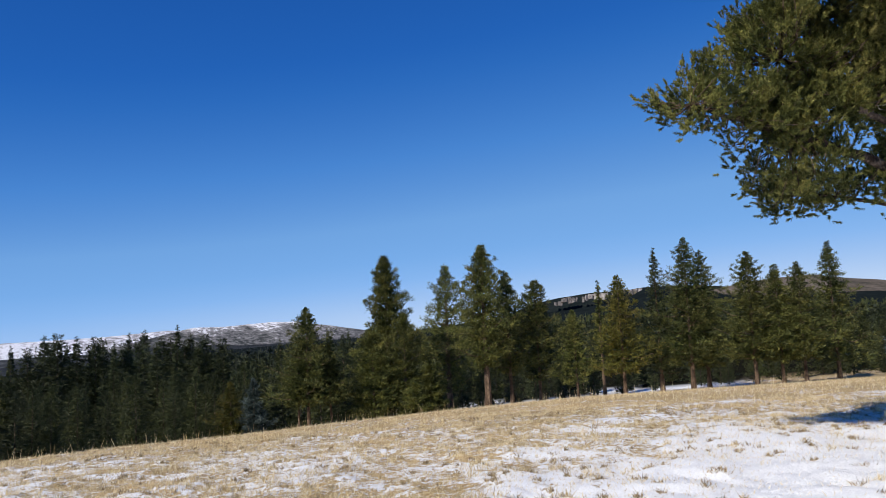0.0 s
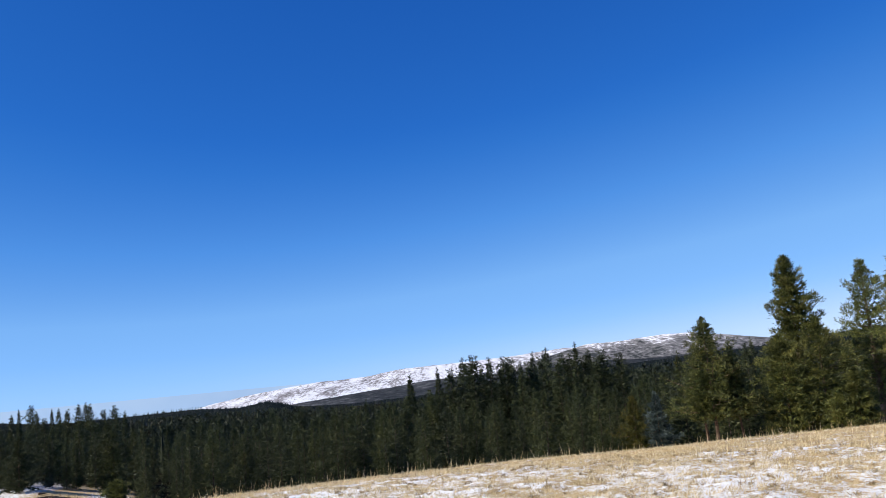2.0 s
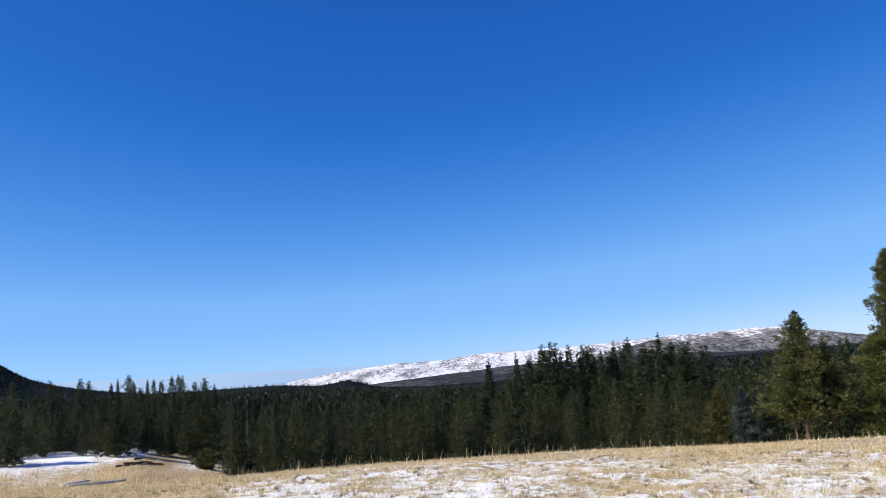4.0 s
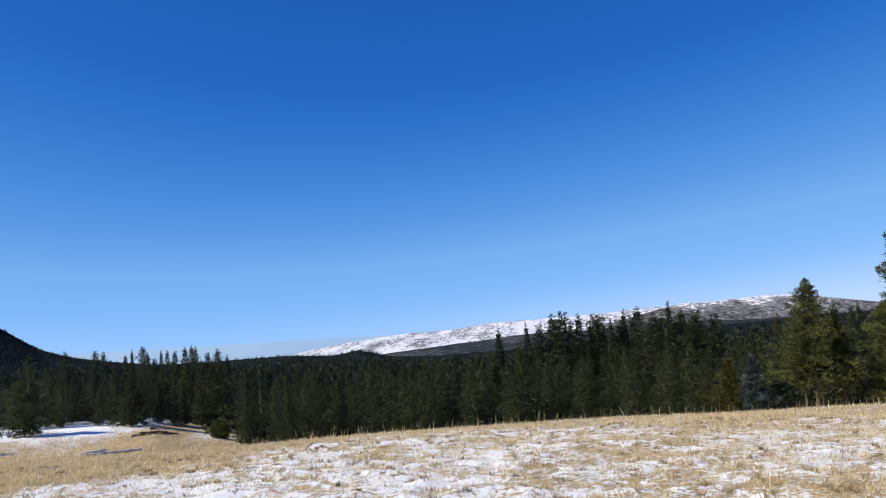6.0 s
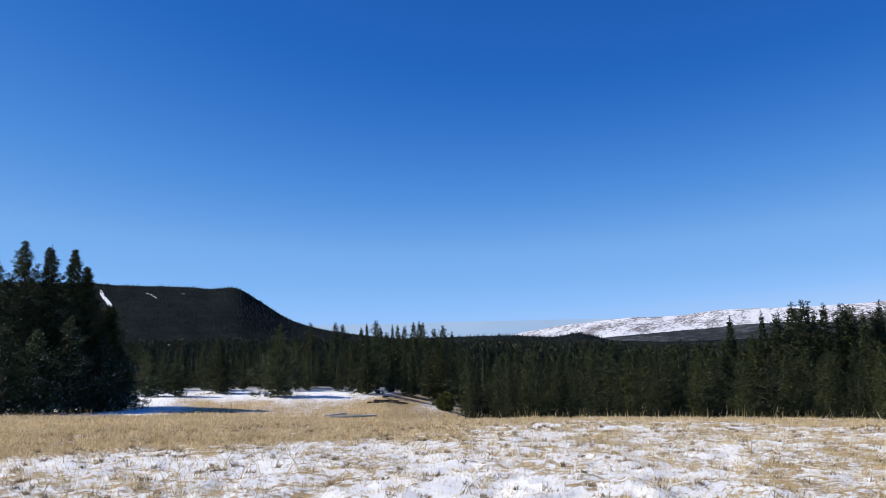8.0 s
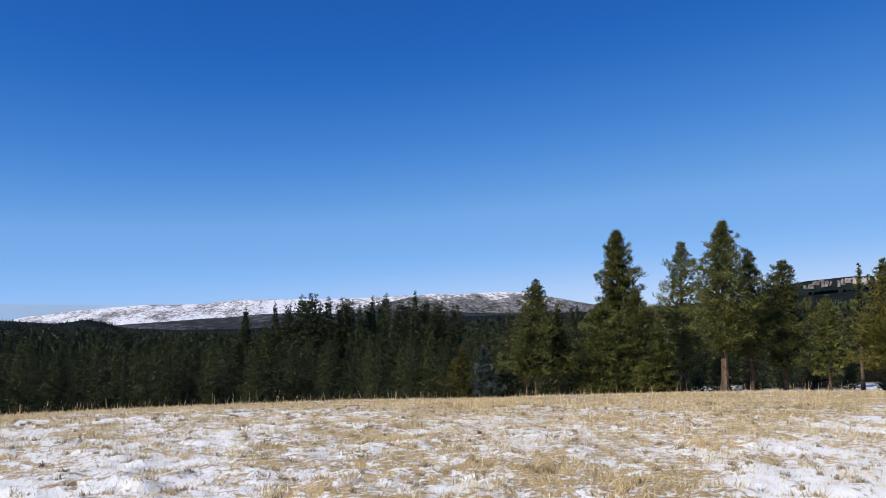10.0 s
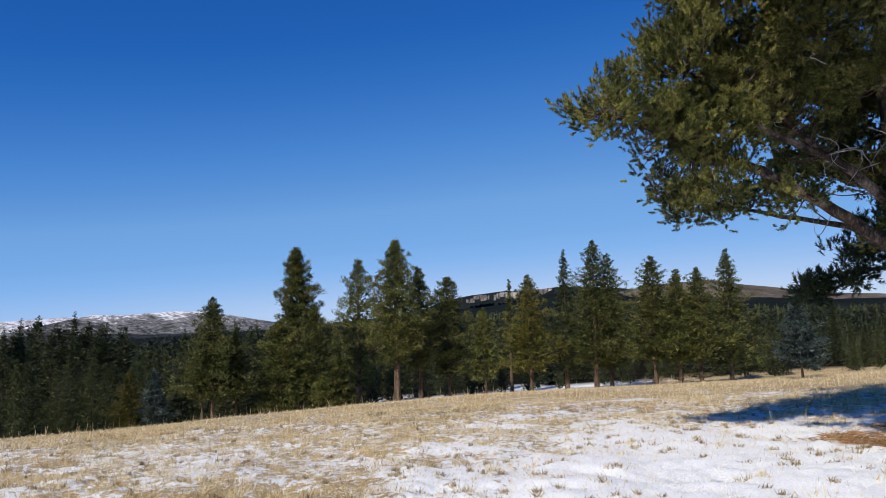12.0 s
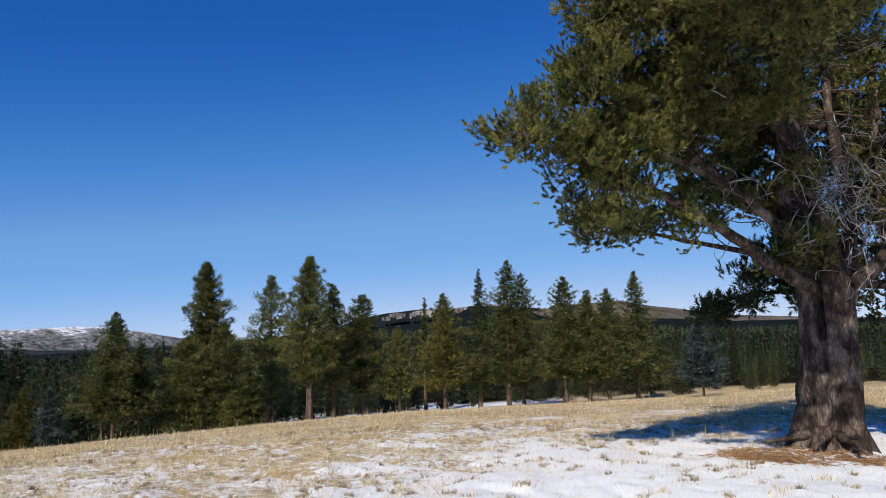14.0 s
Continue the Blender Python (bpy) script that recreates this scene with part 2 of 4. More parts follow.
# wooded slopes, colour lowered to carry the hill's shade and bluish distance
SHADED_FOREST_FLOOR = hill_material("forest_slope", (0.009, 0.013, 0.014), [(0.0, (0.013, 0.018, 0.018)), (0.12, (0.021, 0.026, 0.025))], 0.03, 0.5)
BARE_HILL = hill_material("bare_tan_hill", (0.06, 0.055, 0.045), [(-0.04, (0.12, 0.10, 0.08)), (0.1, (0.19, 0.155, 0.13))], 0.03, 0.48, 1.5)
ROCK = hill_material("pale_cliff_rock", (0.10, 0.09, 0.085), [(-0.05, (0.17, 0.15, 0.135)), (0.02, (0.28, 0.25, 0.225)), (0.1, (0.38, 0.345, 0.31))], 0.09, 0.5, 0.25)
SNOW, _t, _b = material("snow", 0.8, 0.2)
_n = noise_tex(_t, 14.0, 4.0)
_r = ramp(_t, [(0.3, (0.70, 0.71, 0.74)), (0.6, (0.88, 0.88, 0.89))])
wire(_t, _n, "Fac", _r, 0)
wire(_t, _r, 0, _b, "Base Color")
LITTER, _t, _b = material("fallen_needles", 0.9, 0.1)
_n = t_geo = _t.nodes.new("ShaderNodeNewGeometry")
_r = ramp(_t, [(0.0, (0.15, 0.075, 0.035)), (0.5, (0.30, 0.16, 0.075)), (1.0, (0.46, 0.31, 0.16))])
wire(_t, _n, "Random Per Island", _r, 0)
wire(_t, _r, 0, _b, "Base Color")
# far plain: black surface, its blue haze put in as an even glow
PLAIN, _t, _b = material("far_haze_glow", 1.0, 0.0)
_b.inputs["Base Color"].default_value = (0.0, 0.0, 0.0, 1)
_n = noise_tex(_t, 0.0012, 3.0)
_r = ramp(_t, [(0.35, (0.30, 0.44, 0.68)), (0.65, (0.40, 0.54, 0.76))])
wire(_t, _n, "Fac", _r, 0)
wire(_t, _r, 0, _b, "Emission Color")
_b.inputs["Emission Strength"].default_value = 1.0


# ---- mesh helpers ----
def mesh_object(name, verts, faces, mat, parent=None, smooth=False, label=""):
    me = bpy.data.meshes.new(name)
    me.from_pydata([tuple(v) for v in np.asarray(verts).tolist()], [], faces if isinstance(faces, list) else faces.tolist())
    me.materials.append(mat)
    if smooth:
        me.polygons.foreach_set("use_smooth", [True] * len(me.polygons))
    me.update()
    ob = new(name, me)
    if parent:
        ob.parent = parent
    if label:
        tagged(ob, label)
    return ob


def polar(az, d):
    a = radians(az)
    return -math.sin(a) * d, math.cos(a) * d


EDGE_AZ = [-180, -110, -75, -64, -58, -48, -36, -24, -12, 8, 22, 29, 37, 48, 56, 75, 110, 180]
EDGE_EL = [2.0, 2.0, 3.1, 3.7, 4.4, 5.0, 5.5, 6.2, 6.8, 7.1, 7.15, 7.15, 6.7, 6.0, 5.4, 4.0, 2.0, 2.0]
FLOOR_AZ = [-180, -80, -60, -45, -25, -8, 10, 22, 30, 45, 60, 80, 180]
FLOOR_Z = [2.0, 2.0, 2.6, 3.4, 5.0, 7.5, 8.5, 6.2, 4.0, 3.4, 3.4, 3.0, 2.0]


def ground_base(x, y):
    """Height of the land: a rounded hilltop that falls to a wooded bench, then far slopes."""
    x, y = np.asarray(x, float), np.asarray(y, float)
    d = np.hypot(x, y)
    az = np.degrees(np.arctan2(-x, y))
    a = (np.tan(np.radians(np.interp(az, EDGE_AZ, EDGE_EL))) / 2) ** 2 / EYE
    zf = np.interp(az, FLOOR_AZ, FLOOR_Z)
    u = a * d * d / zf
    z = -zf * u / (1 + u**4) ** 0.25
    return z - 0.022 * np.clip(d - 90, 0, 400) - 0.03 * np.clip(d - 490, 0, 5000)


def wobble(x, y, s, seed=0.0):
    """Smooth noise between -1 and 1 over the plan, for numbers or arrays."""
    u, v = np.asarray(x, float) * s + seed * 17.31, np.asarray(y, float) * s - seed * 9.17
    i, j = np.floor(u), np.floor(v)
    f, g = u - i, v - j
    f, g = f * f * (3 - 2 * f), g * g * (3 - 2 * g)

    def cell(p, q):
        h = np.sin(p * 127.1 + q * 311.7 + seed * 74.7) * 43758.5453
        return (h - np.floor(h)) * 2 - 1
    return (cell(i, j) * (1 - f) + cell(i + 1, j) * f) * (1 - g) + (cell(i, j + 1) * (1 - f) + cell(i + 1, j + 1) * f) * g


def lumps(x, y):
    d = np.hypot(x, y)
    k = np.clip(1 - d / 60, 0, 1)
    return k * (0.04 * wobble(x, y, 1.1, 3.1) + 0.035 * wobble(x, y, 2.7, 7.7) + 0.032 * wobble(x, y, 5.5, 1.3) + 0.014 * wobble(x, y, 11.0, 2.3))


def ground_at(x, y):
    return ground_base(x, y) + lumps(x, y)


def ground_z(x, y):
    return float(ground_at(x, y))


def snow_cover(x, y):
    """How much snow lies on the meadow: more close by and towards the big pine, little on the windswept brow."""
    d = np.hypot(x, y)
    az = np.degrees(np.arctan2(-np.asarray(x), y))
    near = np.interp(d, [0, 9, 12, 14, 17, 22, 30, 45, 60, 400], [0.62, 0.61, 0.61, 0.60, 0.57, 0.48, 0.38, 0.34, 0.4, 0.4])
    right = np.interp(az, [-75, -50, -40, -30], [1, 1, 0.6, 0]) * np.interp(d, [0, 12.5, 15, 20], [0.22, 0.20, 0.06, 0])
    wood = 0.3 * np.interp(az, [-50, -46, -16, -13], [0, 1, 1, 0]) * np.interp(d, [41, 45], [0, 1])
    left = np.interp(az, [23, 27, 31, 33, 60], [0, 0.5, 0.6, 1, 1]) * np.interp(d, [38, 44, 52, 57, 90], [-0.05, 0.08, 0.14, 0.30, 0.30])
    shaded = np.interp(az, [44, 47, 60], [0, 0.24, 0.24]) * np.interp(d, [41, 43.5, 60], [0, 1, 1])
    band = np.interp(az, [10, 30, 60], [0, 1, 1]) * np.interp(d, [10.8, 12.8, 14.2, 20, 30], [0.07, 0.06, -0.09, -0.08, 0])
    track = -0.5 * np.exp(-((az - 30.4 + (d - 48) * 0.16) / 1.0) ** 2) * np.interp(d, [40, 45, 62, 66], [0, 1, 1, 0])
    return near + wood + right + left + shaded + band + track + 0.07 * wobble(x, y, 0.16, 8.0) + 0.06 * wobble(x, y, 0.5, 5.0) + 0.06 * wobble(x, y, 1.3, 9.0) + 0.05 * wobble(x, y, 3.1, 4.0)


def shaded_duff_cover(x, y):
    """Where bare forest floor, darkened for the shade of the woods, takes over from the meadow."""
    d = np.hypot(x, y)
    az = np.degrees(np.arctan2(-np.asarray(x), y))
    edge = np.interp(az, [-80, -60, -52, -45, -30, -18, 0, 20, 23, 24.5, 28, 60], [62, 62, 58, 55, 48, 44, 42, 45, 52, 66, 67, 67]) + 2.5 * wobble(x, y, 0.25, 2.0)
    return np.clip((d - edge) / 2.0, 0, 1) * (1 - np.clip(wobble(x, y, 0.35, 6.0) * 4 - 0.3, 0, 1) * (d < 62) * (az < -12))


# ---- the land ----
def build_ground():
    # fine in front of the camera, coarse behind it
    az = np.concatenate([np.arange(-85, 75, 0.4), np.arange(75, 275, 4.0)])
    r = [0.0] + [0.34 * k for k in range(1, 16)]
    d = 5.5
    while d < 45:
        r.append(d)
        d *= 1.0105 if d < 16 else 1.022
    while d < 4900:
        r.append(d)
        d *= 1.09
    r = np.array(r[1:])
    n, k = len(az), len(r)
    A, R = np.meshgrid(np.radians(az), r)
    X, Y = -np.sin(A) * R, np.cos(A) * R
    Z = ground_at(X, Y)
    verts = np.stack([X, Y, Z], -1).reshape(-1, 3)
    i, j = np.meshgrid(np.arange(k - 1), np.arange(n), indexing="ij")
    j2 = (j + 1) % n
    quads = np.stack([i * n + j, i * n + j2, (i + 1) * n + j2, (i + 1) * n + j], -1).reshape(-1, 4)[:, ::-1]
    faces = quads.tolist() + [list(range(n))]
    ob = mesh_object("ground", verts, faces, MEADOW, smooth=True)
    for key, values in (("snow", snow_cover(X, Y)), ("shaded_duff", shaded_duff_cover(X, Y))):
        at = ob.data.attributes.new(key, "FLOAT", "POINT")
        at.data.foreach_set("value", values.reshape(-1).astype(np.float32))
    tagged(ob, "dry straw meadow thinly covered with patchy snow", "ground", kind="structure")


build_ground()


def hill(name, dist, depth, crest, mat, label, rough=0.05, seed=1.0, foot=-40.0, step=0.12):
    """A ridge at a distance: crest gives turn and height angle of its skyline; it falls towards the camera and behind."""
    az0, az1 = crest[0][0], crest[-1][0]
    turns = np.arange(min(az0, az1), max(az0, az1) + step, step)
    ca = sorted(crest)
    h = np.interp(turns, [c[0] for c in ca], [c[1] for c in ca])
    h = np.convolve(np.pad(h, 3, mode="edge"), np.ones(7) / 7, "valid")
    rows = np.linspace(-1, 0.6, 26)
    verts = []
    for u in rows:
        dd = dist + u * depth
        for a, e in zip(turns, h):
            x, y = polar(a, dd)
            top = EYE + dist * math.tan(radians(e))
            f = 1 - abs(u) ** 1.4 * (1.0 if u < 0 else 0.8)
            k = dist * rough
            z = foot + (top - foot) * f
            z += k * 0.12 * (noise.fractal(Vector((x / (k * 6), y / (k * 6), seed)), 0.8, 2.1, 5)) * (0.6 if abs(u) < 0.05 else 1.0)
            verts.append((x, y, z))
    n, k = len(turns), len(rows)
    i, j = np.meshgrid(np.arange(k - 1), np.arange(n - 1), indexing="ij")
    quads = np.stack([i * n + j, (i + 1) * n + j, (i + 1) * n + j + 1, i * n + j + 1], -1).reshape(-1, 4)
    ob = mesh_object(name, verts, quads, mat, smooth=True)
    tagged(ob, label, "hill", kind="structure")
    return ob


# backdrop strip that glows in the colour of distant haze
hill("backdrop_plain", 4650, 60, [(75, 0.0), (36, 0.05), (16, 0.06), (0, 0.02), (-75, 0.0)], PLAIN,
     "far plain below the sky, its blue haze given as a glow", 0.001, 2.0, -190.0, 0.5)
hill("mountain_snowy", 3600, 900, [(20.5, -1.1), (19.7, -0.85), (16.6, -0.35), (14.3, -0.11), (11.5, 0.12), (9.5, 0.10), (7.8, 0.16), (5.2, 0.48), (2, 0.5),
     (-1, 0.56), (-5, 0.8), (-7, 0.92), (-9, 0.7), (-12, 0.3)], SNOW_RIDGE, "long bare mountain ridge white with snow", 0.028, 4.0, -125.0)
hill("mountain_grey", 3100, 700, [(0, -0.9), (-4, 0.1), (-7, 0.8), (-8.5, 1.06), (-11, 1.0), (-12.5, 1.12), (-14, 1.25), (-15.8, 1.2), (-17, 0.95), (-18.3, 0.76), (-20.9, 0.25),
     (-24, -0.2), (-28, -0.8)], GREY_RIDGE, "grey rocky mountain dusted with snow and scattered trees", 0.03, 6.0, -115.0)
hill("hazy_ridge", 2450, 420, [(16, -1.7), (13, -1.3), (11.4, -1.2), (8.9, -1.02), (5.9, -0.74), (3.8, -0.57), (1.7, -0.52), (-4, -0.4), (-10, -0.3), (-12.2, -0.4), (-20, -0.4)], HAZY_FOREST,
     "wooded ridge greyed with painted haze in front of the snowy mountain", 0.012, 5.0, -95.0)
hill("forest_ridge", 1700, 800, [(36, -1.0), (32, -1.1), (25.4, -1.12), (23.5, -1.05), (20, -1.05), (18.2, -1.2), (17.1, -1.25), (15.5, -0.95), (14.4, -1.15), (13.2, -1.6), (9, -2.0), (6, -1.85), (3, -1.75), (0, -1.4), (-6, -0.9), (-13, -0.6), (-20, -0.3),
     (-26, 0.2), (-32, 0.6), (-38, 0.8)], SHADED_FOREST_FLOOR, "low ridge covered with dark pine forest", 0.012, 8.0, -75.0)
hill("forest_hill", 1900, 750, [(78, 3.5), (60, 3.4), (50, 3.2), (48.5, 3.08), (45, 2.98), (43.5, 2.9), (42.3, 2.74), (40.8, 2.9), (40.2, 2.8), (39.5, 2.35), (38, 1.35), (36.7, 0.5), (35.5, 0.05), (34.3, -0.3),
     (31.8, -0.75), (29, -1.2)], SHADED_FOREST_FLOOR, "steep flat-topped hill covered with dark forest", 0.02, 10.0, -45.0)
hill("cliff_hill", 1500, 420, [(-31, 0.6), (-33, 1.5), (-35, 1.86), (-37.6, 2.12), (-40.2, 2.24), (-42, 2.4), (-45, 2.3), (-47, 2.05), (-49, 1.6)], SHADED_FOREST_FLOOR,
     "dark wooded hill with a pale cliff along its edge", 0.02, 12.0, -50.0)
hill("bare_hill", 1250, 380, [(-44, 1.3), (-46.9, 2.05), (-50, 2.4), (-52.7, 2.5), (-54.7, 2.1), (-57.4, 1.7), (-60.4, 1.25), (-70, 0.9), (-80, 0.9)], BARE_HILL,
     "bare tan hill above the forest", 0.02, 14.0, -50.0)
hill("forest_slope", 520, 230, [(-26, 0.1), (-30, 0.6), (-36, 1.0), (-40, 1.45), (-41.3, 2.25), (-43.5, 2.35), (-45.5, 2.05), (-47, 1.5), (-50, 1.2), (-56, 1.2), (-60, 0.9), (-70, 0.8), (-82, 0.8)], SHADED_FOREST_FLOOR,
     "slope covered with green pine forest", 0.02, 16.0, -16.0)


# ---- trees ----
def spikes(P, D, length, width, rng, face=None, loose=0.5):
    """Thin needles or straws: one triangle each, turned roughly towards face where that is given."""
    n = len(P)
    D = D / (np.linalg.norm(D, axis=1, keepdims=True) + 1e-9)
    q = rng.normal(size=(n, 3))
    if face is not None:
        q = face / (np.linalg.norm(face, axis=1, keepdims=True) + 1e-9) + loose * q
    S = np.cross(D, q)
    S /= np.linalg.norm(S, axis=1, keepdims=True) + 1e-9
    W = (width * rng.uniform(0.7, 1.3, n))[:, None] * 0.5
    L = (length * rng.uniform(0.7, 1.3, n))[:, None]
    V = np.stack([P - S * W, P + S * W, P + D * L], 1).reshape(-1, 3)
    return V, np.arange(3 * n).reshape(-1, 3)


def tube(points, radii, sides=6, seed=0, rough=0.0):
    """A round, tapering limb along the points."""
    P = np.array(points, float)
    rng = np.random.default_rng(seed)
    T = np.gradient(P, axis=0)
    T /= np.linalg.norm(T, axis=1, keepdims=True) + 1e-9
    ref = np.array([1.0, 0.1, 0.05]) if abs(T[0][0]) < 0.8 else np.array([0.0, 1.0, 0.1])
    U = np.cross(T, ref)
    U /= np.linalg.norm(U, axis=1, keepdims=True) + 1e-9
    W = np.cross(T, U)
    ang = np.linspace(0, 2 * np.pi, sides, endpoint=False)
    rad = np.asarray(radii, float)[:, None] * (1 + rough * rng.normal(size=(len(P), sides)))
    V = P[:, None] + rad[..., None] * (np.cos(ang)[None, :, None] * U[:, None] + np.sin(ang)[None, :, None] * W[:, None])
    n, k = len(P), sides
    F = []
    for i in range(n - 1):
        for j in range(k):
            F.append([i * k + j, i * k + (j + 1) % k, (i + 1) * k + (j + 1) % k, (i + 1) * k + j])
    F.append(list(range(k))[::-1])
    F.append([(n - 1) * k + j for j in range(k)])
    return V.reshape(-1, 3), F


def joined(pieces):
    V, F, o = [], [], 0
    for v, f in pieces:
        V.append(v)
        F += [[i + o for i in q] for q in (f if isinstance(f, list) else f.tolist())]
        o += len(v)
    return np.concatenate(V), F


def crown_radius(u, shape):
    """Share of the full reach at height share u of the crown (0 below, 1 top)."""
    if shape == "spire":
        return max(0.04, (1 - u) ** 0.9) * min(1.0, 0.75 + u * 3)
    if shape == "pine":
        return max(0.07, (1 - u**1.5) ** 0.85) * min(1.0, 0.62 + u * 2.0)
    return max(0.03, (1 - u) ** 0.78) * min(1.0, 0.72 + u * 2.5)


def conifer_meshes(seed, height, reach, start, shape, tufts, blade, needle, bark, trunk_r=None, lean=0.0, per_bough=20, per=9, boughs=5):
    """Trunk with bare stubs and a crown of boughs that carry many small sprays; returns meshes for the two parts."""
    rng = np.random.default_rng(seed)
    r0 = trunk_r or height * 0.016
    zs = np.linspace(-0.25, height * 0.97, 9)
    bend = np.cumsum(rng.normal(0, 0.012 * height / 9, (9, 2)), 0)
    bend -= bend[0]
    path = np.stack([bend[:, 0] + lean * zs, bend[:, 1], zs], 1)
    rad = r0 * (1 - zs / height * 0.93)
    rad[0] *= 1.35
    pieces = [tube(path, rad, 7, seed, 0.05)]

    def axis(z):
        return np.array([np.interp(z, zs, path[:, 0]), np.interp(z, zs, path[:, 1]), z])

    n_boughs = max(24, int(tufts / boughs))
    P, D, N, size = [], [], [], []
    up = np.array([0, 0, 1.0])
    lobes = rng.uniform(0.68, 1.22, 9)
    pine = shape == "pine"
    for b in range(n_boughs):
        u = ((b + rng.uniform(0, 1)) / n_boughs) ** 0.8
        z = height * (start + (1 - start) * u)
        a = b * 2.39996 + rng.normal(0, 0.3)
        L = reach * crown_radius(u, shape) * rng.uniform(0.55, 1.15) * lobes[int((a * 3 / 6.283 + u * 6)) % 9]
        rise = {"spire": 0.0, "pine": 0.32, "cone": 0.15}[shape] + 0.35 * u + rng.normal(0, 0.10)
        if start < 0.06:
            rise -= 0.5 * (1 - u) ** 3
        out = np.array([math.cos(a), math.sin(a), 0.0])
        side = np.array([-out[1], out[0], 0.0])
        base = axis(z)
        tip = base + out * L + up * (L * rise)
        sag = up * (-0.12 * L if shape == "spire" else -0.06 * L)
        if L > 0.35 * reach and b % 3 == 0 and per > 9:
            pieces.append(tube([base, (base + tip) / 2 + sag, tip - out * 0.1 * L], [r0 * 0.22, r0 * 0.13, r0 * 0.05], 4, b))
        # clumps of needles in a flattened pad towards the bough's end
        k = max(4, int(per_bough * (0.3 + 0.7 * L / reach)))
        s = rng.uniform(0.2, 1.0, k) ** (0.55 if pine else 0.75)
        wide = L * (0.30 if pine else 0.26) * (1.25 - s * 0.8)
        c = base + (tip - base) * s[:, None] + sag * (4 * s * (1 - s))[:, None]
        c = c + side * (rng.normal(0, 1, k) * wide)[:, None] + up * (rng.normal(0.0, 0.30, k) * wide)[:, None]
        grow = 1.05 - 0.25 * u if pine else 1.08 - 0.62 * u
        clump_r = blade * (0.95 if pine else 0.75) * grow
        off = rng.normal(0, 0.55, (k, per, 3)) * np.array([1, 1, 0.75])
        P.append((c[:, None] + off * clump_r).reshape(-1, 3))
        D.append((out * 0.55 + up * (0.15 if shape == "spire" else 0.5) + off * 0.8 + rng.normal(0, 0.25, (k, per, 3))).reshape(-1, 3))
        N.append((out * 0.5 + up * 0.55 + off * 0.9).reshape(-1, 3))
        size.append(np.full(k * per, grow))
    # leading shoot
    m = 9 * per
    lead = rng.uniform(0, 1, m)
    P.append(axis(height * 0.9) + np.stack([rng.normal(0, 0.03, m) * (1.3 - lead), rng.normal(0, 0.03, m) * (1.3 - lead), lead * 0.09 * height], 1))
    D.append(np.tile([0, 0, 1.0], (m, 1)) + rng.normal(0, 0.55, (m, 3)) * (1.15 - lead)[:, None])
    N.append(rng.normal(0, 1, (m, 3)) + up * 0.4)
    size.append(np.full(m, 0.45))
    P, D, N, size = np.concatenate(P), np.concatenate(D), np.concatenate(N), np.concatenate(size) * blade
    crown = spikes(P, D, size, size * 0.33, rng, N, 0.85)
    # inner boughs, thick with needles, that close the crown round the trunk
    m = int(tufts * 2.6)
    cu = rng.uniform(0, 0.94, m)
    ca = rng.uniform(0, 6.283, m)
    cz = height * (start + (1 - start) * cu)
    cr = np.array([crown_radius(q, shape) for q in cu]) * reach * rng.uniform(0.03, 0.42, m)
    cp = np.stack([np.interp(cz, zs, path[:, 0]) + np.cos(ca) * cr, np.interp(cz, zs, path[:, 1]) + np.sin(ca) * cr, cz + cr * 0.15], 1)
    co = np.stack([np.cos(ca), np.sin(ca), rng.normal(0.25, 0.4, m)], 1)
    core = spikes(cp, co, blade * 2.1 * (1.1 - 0.6 * cu), blade * 1.1 * (1.1 - 0.6 * cu), rng)
    crown = (np.concatenate([crown[0], core[0]]), np.concatenate([crown[1], core[1] + len(crown[0])]))
    return joined(pieces), crown


def build_conifer(name, seed, height, reach, start, shape, tufts, blade, needle, bark, label, group="", trunk_r=None, lean=0.0, category="tree", per_bough=20, per=9, boughs=5):
    trunk, crown = conifer_meshes(seed, height, reach, start, shape, tufts, blade, needle, bark, trunk_r, lean, per_bough, per, boughs)
    root = new(name)
    mesh_object("trunk", trunk[0], trunk[1], bark, root)
    mesh_object("crown", crown[0], crown[1], needle, root)
    return tagged(root, label, category, group)


def stand(ob, az, d, turn=0.0, scale=1.0):
    x, y = polar(az, d)
    ob.matrix_basis = Matrix.LocRotScale((x, y, ground_z(x, y)), Euler((0, 0, turn)), (scale,) * 3)
    return ob


def tree_at(az, d, top_el, half_width, start, shape, seed, tufts, needle=None, label="", name="pine_tree", blade=0.14, lean=0.0, trunk_r=None):
    """A tree whose foot stands at turn az and distance d; its top is seen top_el degrees above eye height."""
    x, y = polar(az, d)
    height = EYE + d * math.tan(radians(top_el)) - ground_z(x, y)
    start += 0.025 if start > 0.05 else 0.0
    ob = build_conifer(name, seed, height, half_width * (1.5 if shape == "pine" else 1.9), start, shape, tufts, blade, needle or NEEDLE, BARK, label, "trees along the meadow's edge", trunk_r, lean, per_bough=18, per=13)
    return stand(ob, az, d, seed * 1.3)


G1 = "olive-green pine with a bare straight trunk at the meadow's edge"
# three stems close together at the brow
tree_at(-16.6, 38.0, 2.05, 1.35, 0.17, "cone", 11, 560, NEEDLE_MID, label="dense green pine standing at the grassy brow")
tree_at(-18.3, 38.6, -0.6, 0.75, 0.25, "cone", 12, 300, NEEDLE_MID, label="smaller pine leaning against a taller one at the brow", lean=0.04)
tree_at(-15.9, 38.4, -1.2, 0.8, 0.3, "cone", 13, 220, NEEDLE_MID, label="small slim pine beside a taller one at the brow")
